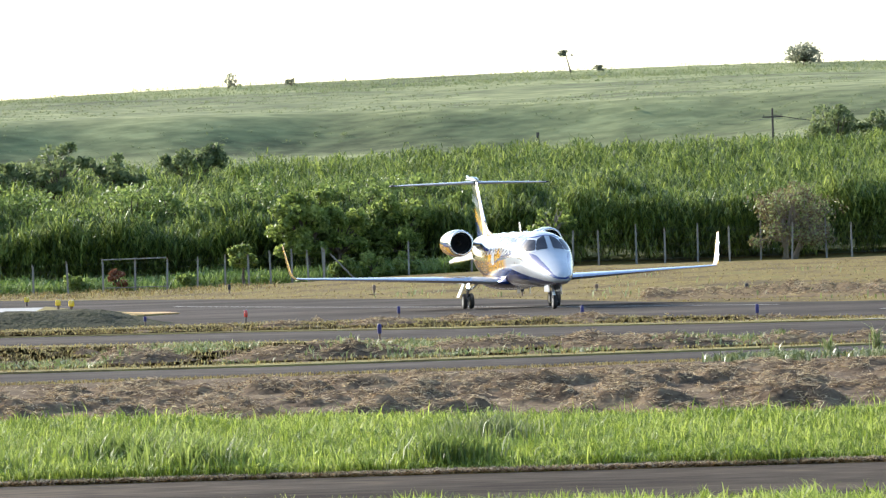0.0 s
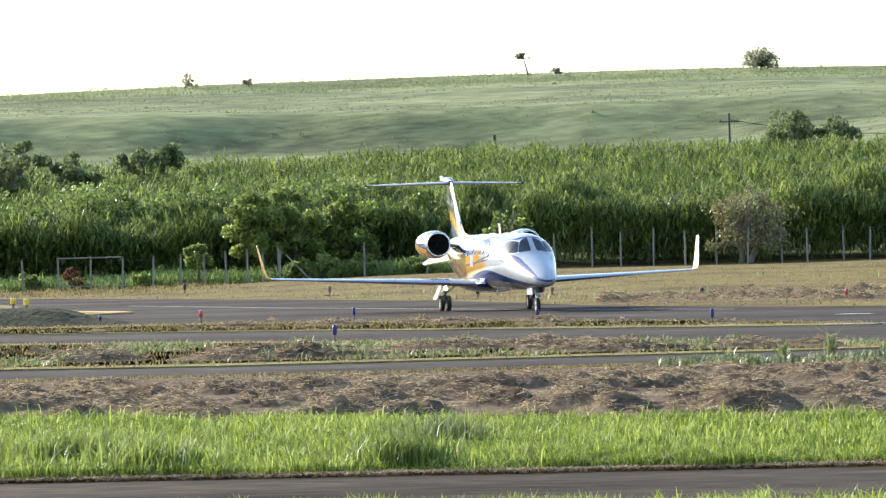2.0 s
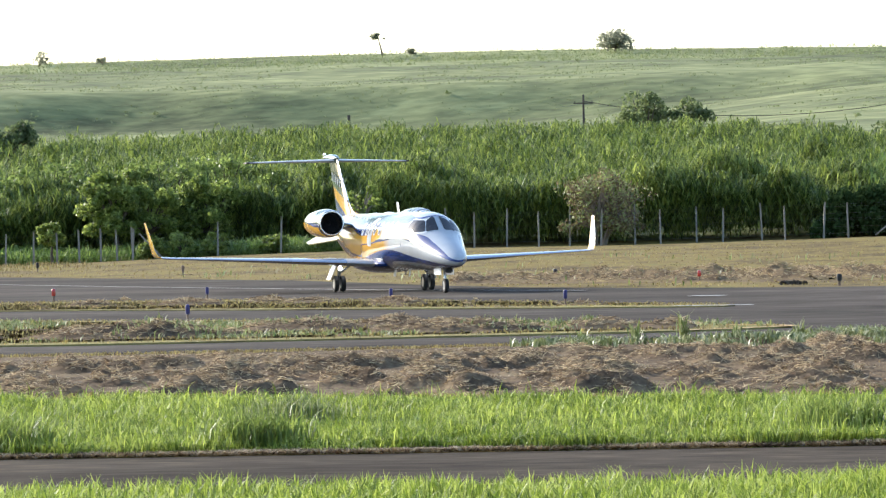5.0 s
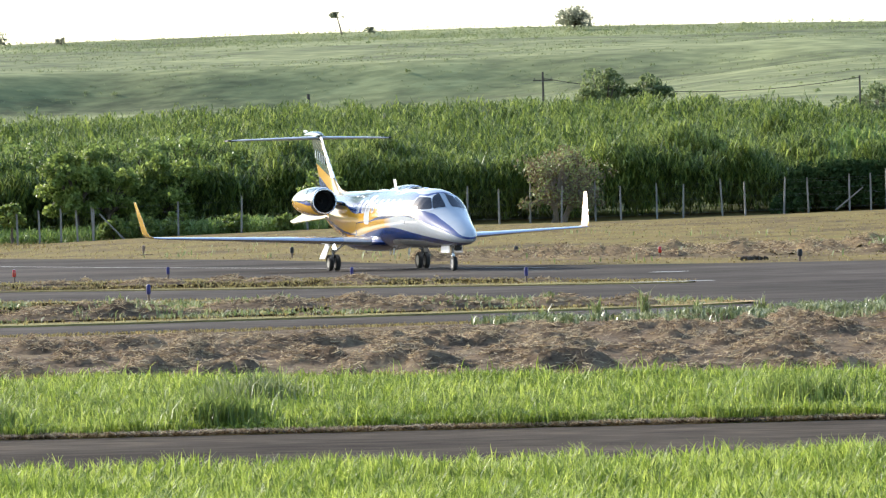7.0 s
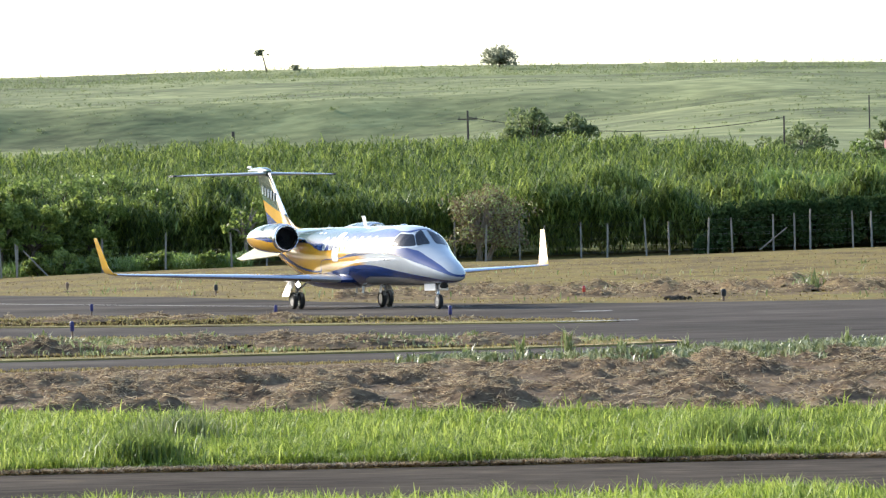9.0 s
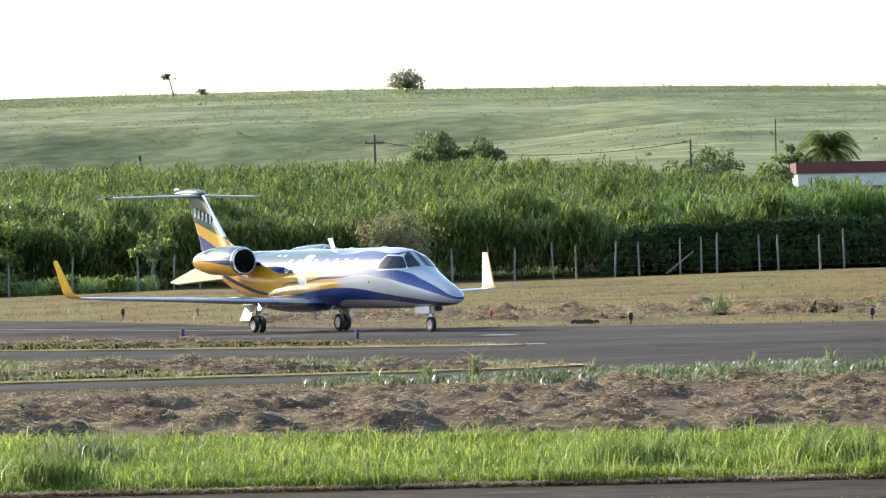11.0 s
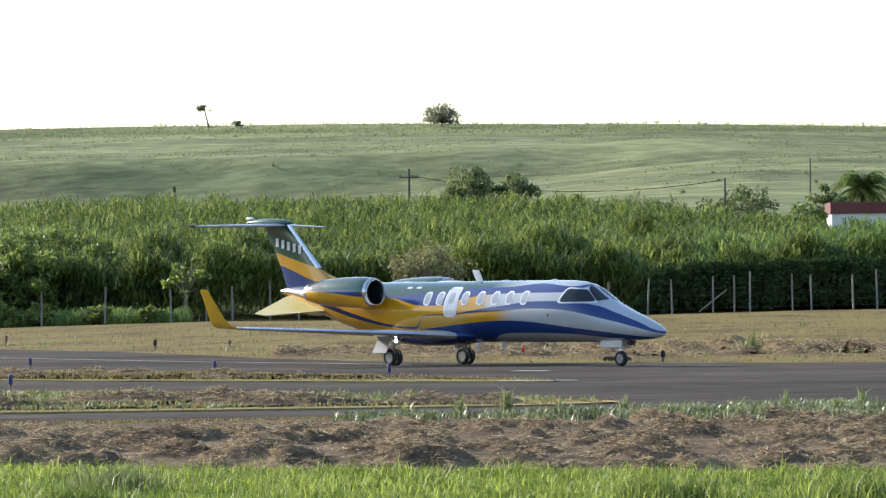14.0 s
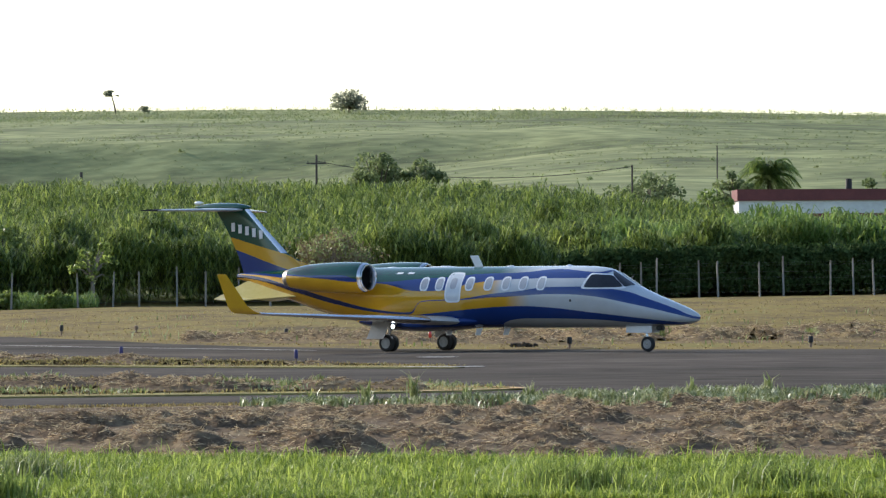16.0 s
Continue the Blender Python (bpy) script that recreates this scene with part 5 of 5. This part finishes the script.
        # duct, fan and spinner are coloured near-black for the shade inside the intake
        part("intake_duct", loft([ring(x, ey, ez, r) for x, r in ((-0.9, 0.312), (-1.3, 0.30), (-1.32, 0.02))], cap=False), M_DARK, nac)
        fan = bmesh.new()
        for i in range(20):
            a = 2 * math.pi * i / 20
            p = [(-1.22, ey + r * math.cos(a + k), ez + r * math.sin(a + k)) for r, k in ((0.08, 0), (0.295, 0.05), (0.295, 0.22), (0.08, 0.2))]
            fan.faces.new([fan.verts.new((q[0] - 0.03 * (i2 > 1), q[1], q[2])) for i2, q in enumerate(p)])
        part("fan", fan, M_DARK, nac)
        part("spinner", loft([ring(x, ey, ez, r, 16) for x, r in ((-1.0, 0.01), (-1.08, 0.05), (-1.2, 0.09))]), M_DARK, nac)
        part("exhaust", loft([ring(x, ey, ez, r) for x, r in ((-3.3, 0.285), (-3.62, 0.24), (-3.64, 0.225), (-3.2, 0.22), (-3.15, 0.02))], cap=False), M_EXHAUST, nac)
        part("engine_pylon", loft([airfoil((-0.95 - 0.2 * (i == 0), yy, zz), (-3.2, yy, zz), 0.07) for i, (yy, zz) in enumerate(((side * 0.7, 2.06), (side * 1.15, 2.12)))]), M_BODY, jet)
        # tailplane half
        tp = [((-6.35, 0.06, 4.17), (-7.95, 0.06, 4.17), 0.085), ((-7.52, 2.62, 4.15), (-8.15, 2.62, 4.15), 0.10), ((-7.62, 2.70, 4.15), (-8.15, 2.70, 4.15), 0.07)]
        tpo = part("tailplane", loft([airfoil((a[0], y(a[1]), a[2]), (b[0], y(b[1]), b[2]), t) for a, b, t in tp]), M_WING, jet, "pale grey horizontal tailplane")
        part("tip_boot", loft([[(q.x, q.y, q.z) for q in airfoil((a, y(yy), 4.15), (-8.17, y(yy), 4.15), 0.115)] for a, yy in ((-7.46, 2.46), (-7.56, 2.72))]), M_DARK, tpo)
        # ventral fin
        vf = bmesh.new()
        up = Vector((0, side * 0.5, 0.87)) * 0.018
        pts = [Vector((-3.7, side * 0.46, 1.62)), Vector((-6.1, side * 0.16, 2.05)), Vector((-6.75, side * 0.95, 1.52)), Vector((-6.1, side * 1.02, 1.46))]
        top = [vf.verts.new(p + up) for p in pts]
        bot = [vf.verts.new(p - up) for p in pts]
        vf.faces.new(top)
        vf.faces.new(bot[::-1])
        for i in range(4):
            vf.faces.new((top[i], bot[i], bot[(i + 1) % 4], top[(i + 1) % 4]))
        part("ventral_fin", vf, M_VENTRAL, jet, "pale yellow ventral fin", smooth=False)
        # main gear
        gy = side * 1.42
        st = part("gear_leg", tube((0.0, gy, 0.24), (0.05, gy, 0.95), 0.05, 0.06), M_METAL, jet)
        part("gear_strut", tube((0.02, gy, 0.55), (0.02, side * 0.95, 0.90), 0.03), M_METAL, st)
        part("axle", tube((0, gy - 0.16, 0.25), (0, gy + 0.16, 0.25), 0.03), M_METAL, st)
        dm = bmesh.new()
        box(dm, -0.26, gy + side * 0.06, 0.62, 0.60, 0.025, 0.50, 0.01)
        for v in dm.verts:
            v.co.x += (0.62 - v.co.z) * -0.15
            v.co.y += side * (0.87 - v.co.z) * 0.42
        part("gear_door", dm, M_WING, jet, "white main gear door")
        part("landing_light", loft([ring(x, gy, 0.72, r, 16) for x, r in ((0.131, 0.055), (0.145, 0.04), (0.15, 0.01))]), M_LAMP, st, "lit landing light")
        part("light_housing", loft([ring(x, gy, 0.72, r, 16) for x, r in ((0.02, 0.04), (0.10, 0.075), (0.13, 0.078))]), M_METAL, st)
        for dy in (-0.11, 0.11):
            wh = part("wheel", wheel_mesh(0.25, 0.14), M_RUBBER, jet, "black twin main wheel", m=pose(0, gy + dy, 0.25))
            part("rim", rim_mesh(0.25, 0.14), M_RIM, wh)
            WHEELS.append((wh, 0, gy + dy, 0.25))
    # fin, dorsal fillet, bullet
    fs = [((-4.05, 2.40), (-6.35, 2.22), 0.10), ((-4.75, 2.88), (-6.60, 2.85), 0.085), ((-5.5, 3.55), (-6.95, 3.5), 0.08), ((-6.1, 4.12), (-7.35, 4.08), 0.08), ((-6.28, 4.30), (-7.45, 4.28), 0.06)]
    fin = part("tail_fin", loft([airfoil((a[0], 0, a[1]), (b[0], 0, b[1]), t, (0, 1, 0)) for a, b, t in fs]), M_FIN, jet, "tall fin with blue, yellow and dark green bands")
    le = []
    for a, b, t in fs[1:]:
        f = airfoil((a[0] + 0.012, 0, a[1]), (b[0], 0, b[1]), t * 1.05, (0, 1, 0))
        k = len(f)
        le.append([f[2], f[1], f[0], f[k - 1], f[k - 2]])
    part("leading_edge", loft(le, close=False, cap=False), M_METAL, fin)
    part("dorsal_fillet", loft([airfoil((a, 0, z), (-5.6, 0, z), t, (0, 1, 0)) for a, z, t in ((-2.9, 2.38, 0.05), (-3.9, 2.50, 0.035), (-4.6, 2.78, 0.03), (-4.85, 2.93, 0.02))]), M_FIN, fin)
    bl = [(-6.1, 0.02, 4.24), (-6.25, 0.08, 4.25), (-6.6, 0.13, 4.27), (-7.3, 0.14, 4.28), (-7.9, 0.10, 4.28), (-8.2, 0.03, 4.28)]
    bul = part("bullet_fairing", loft([ring(x, 0, z, r, 16, 0.8) for x, r, z in bl]), M_GREENP, jet, "dark green bullet fairing on the fin")
    part("beacon", loft([ring(x, 0, 4.40, r, 12) for x, r in ((-8.25, 0.01), (-8.18, 0.05), (-8.02, 0.05), (-7.9, 0.02))]), M_WHITE, bul)
    # plain bars in place of the name on the fin and the small marks
    for side in (1, -1):
        for i in range(5):
            bm = bmesh.new()
            x = -6.72 + 0.26 * i
            z = 3.57 - 0.22 * (x + 6.3)
            box(bm, x, side * 0.066, z, 0.13, 0.006, 0.26)
            part("letter_bar", bm, M_WHITE, fin)
        for i in range(2):
            bm = patch(lambda u, v: flank(0.05 - 0.4 * i + 0.22 * u, 2.225 + 0.05 * v, side, 0.006), 4, 8)
            part("marking_bar", bm, M_WHITE, jet)
        part("static_port", patch(lambda u, v: flank(5.86 + 0.07 * u, 1.40 + 0.08 * v, side, 0.006), 4, 2.2), M_DARK, jet)
        part("marking_bar", patch(lambda u, v: flank(6.06 + 0.16 * u, 1.42 + 0.08 * v, side, 0.006), 4, 3), M_WING, jet)
    # roof antennas and hatches
    part("blade_antenna", loft([airfoil((2.35 - 0.2 * s, 0, 2.38 + 0.36 * s), (2.05 - 0.2 * s, 0, 2.38 + 0.36 * s), 0.09 - 0.02 * s, (0, 1, 0), 5) for s in (0, 1)]), M_WHITE, jet)
    for x, l, h in ((0.9, 1.3, 0.05), (3.3, 0.35, 0.05), (5.3, 0.22, 0.06), (-0.9, 0.5, 0.04)):
        part("roof_blister", loft([[(x + l * (s - 0.5), 0.12 * math.sin(math.pi * min(0.99, max(0.01, s))) ** 0.6 * math.cos(a), 2.40 + h * math.sin(math.pi * min(0.99, max(0.01, s))) ** 0.6 * math.sin(a)) for a in [2 * math.pi * i / 12 for i in range(12)]] for s in (0, 0.2, 0.5, 0.8, 1)]), M_WHITE, jet)
    for x, yy in ((1.2, 0.1), (2.4, -0.15), (3.2, 0.1)):
        part("belly_antenna", loft([airfoil((x - 0.1 * s, yy, 0.66 - 0.2 * s), (x - 0.22 - 0.05 * s, yy, 0.66 - 0.2 * s), 0.09, (0, 1, 0), 4) for s in (0, 1)]), M_WHITE, jet)
    # nose gear
    leg = part("nose_gear_leg", tube((7.93, 0, 0.24), (7.80, 0, 0.85), 0.04, 0.05), M_METAL, jet)
    part("torque_link", tube((7.93, 0, 0.34), (7.70, 0, 0.48), 0.018), M_METAL, leg)
    part("fork", tube((7.93, -0.10, 0.215), (7.93, 0.10, 0.215), 0.02), M_METAL, leg)
    for s in (1, -1):
        bm = bmesh.new()
        box(bm, 7.75, s * 0.19, 0.63, 0.85, 0.02, 0.2, 0.008)
        part("nose_gear_door", bm, M_WHITE, jet, "white nose gear door")
    bm = bmesh.new()
    box(bm, 8.35, 0, 0.66, 0.20, 0.2, 0.14, 0.03)
    part("taxi_light_box", bm, M_DARK, jet)
    wh = part("nose_wheel", wheel_mesh(0.215, 0.13), M_RUBBER, jet, "single black nose wheel", m=pose(7.93, 0, 0.215))
    part("rim", rim_mesh(0.215, 0.13), M_RIM, wh)
    WHEELS.append((wh, 7.93, 0, 0.215))
    return jet


M_EXHAUST = mat("heat_stained_metal", [(0.18, 0.16, 0.14), (0.30, 0.28, 0.26)], 3.0, 0.5, metal=0.8)
M_DOOR = mat("door_paint", [(0.50, 0.53, 0.56), (0.62, 0.64, 0.66)], 0.8, 0.2, coat=0.6)
M_VENTRAL = mat("pale_yellow_paint", [(0.62, 0.50, 0.16), (0.70, 0.58, 0.24)], 0.8, 0.25, coat=0.4)
M_GREENP = mat("dark_green_paint", [(0.008, 0.06, 0.04), (0.012, 0.08, 0.05)], 0.8, 0.2, coat=0.6)
WHEELS = []
JET = build_jet()

# seconds, x, y of the main axle, heading (degrees from +x)
TAXI = [(0.0, -9.71, 151.41, -76.7), (3.5, -8.14, 147.19, -75.1), (7.5, -5.88, 142.28, -70.8), (9.5, -4.52, 139.99, -66.1), (12.5, -1.98, 137.29, -55.1), (14.0, -0.41, 135.84, -47.7), (16.0, 1.95, 135.16, -36.8)]


def along_taxi(t):
    """Cubic through the taxi rows."""
    k = max(0, min(len(TAXI) - 2, sum(r[0] <= t for r in TAXI) - 1))

    def slope(i, c):
        a, b = TAXI[max(0, i - 1)], TAXI[min(len(TAXI) - 1, i + 1)]
        return (b[c] - a[c]) / (b[0] - a[0])
    a, b = TAXI[k], TAXI[k + 1]
    h = b[0] - a[0]
    s = (t - a[0]) / h
    return [(2 * s ** 3 - 3 * s * s + 1) * a[c] + (s ** 3 - 2 * s * s + s) * h * slope(k, c) + (3 * s * s - 2 * s ** 3) * b[c] + (s ** 3 - s * s) * h * slope(k + 1, c) for c in (1, 2, 3)]


def motions():
    rows, roll, last = [], 0.0, None
    spin = []
    for i in range(81):
        t = 0.2 * i
        x, y, h = along_taxi(t)
        if last is not None:
            roll += math.hypot(x - last[0], y - last[1])
        last = (x, y)
        if i % 2 == 0:
            rows.append((t, pose(x, y, 0.011, 0, 0, h)))
        spin.append((t, roll))
    walk(JET, rows)
    for wh, x, y, r in WHEELS:
        walk(wh, [(t, pose(x, y, r, 0, math.degrees(d / r), 0)) for t, d in spin])


motions()
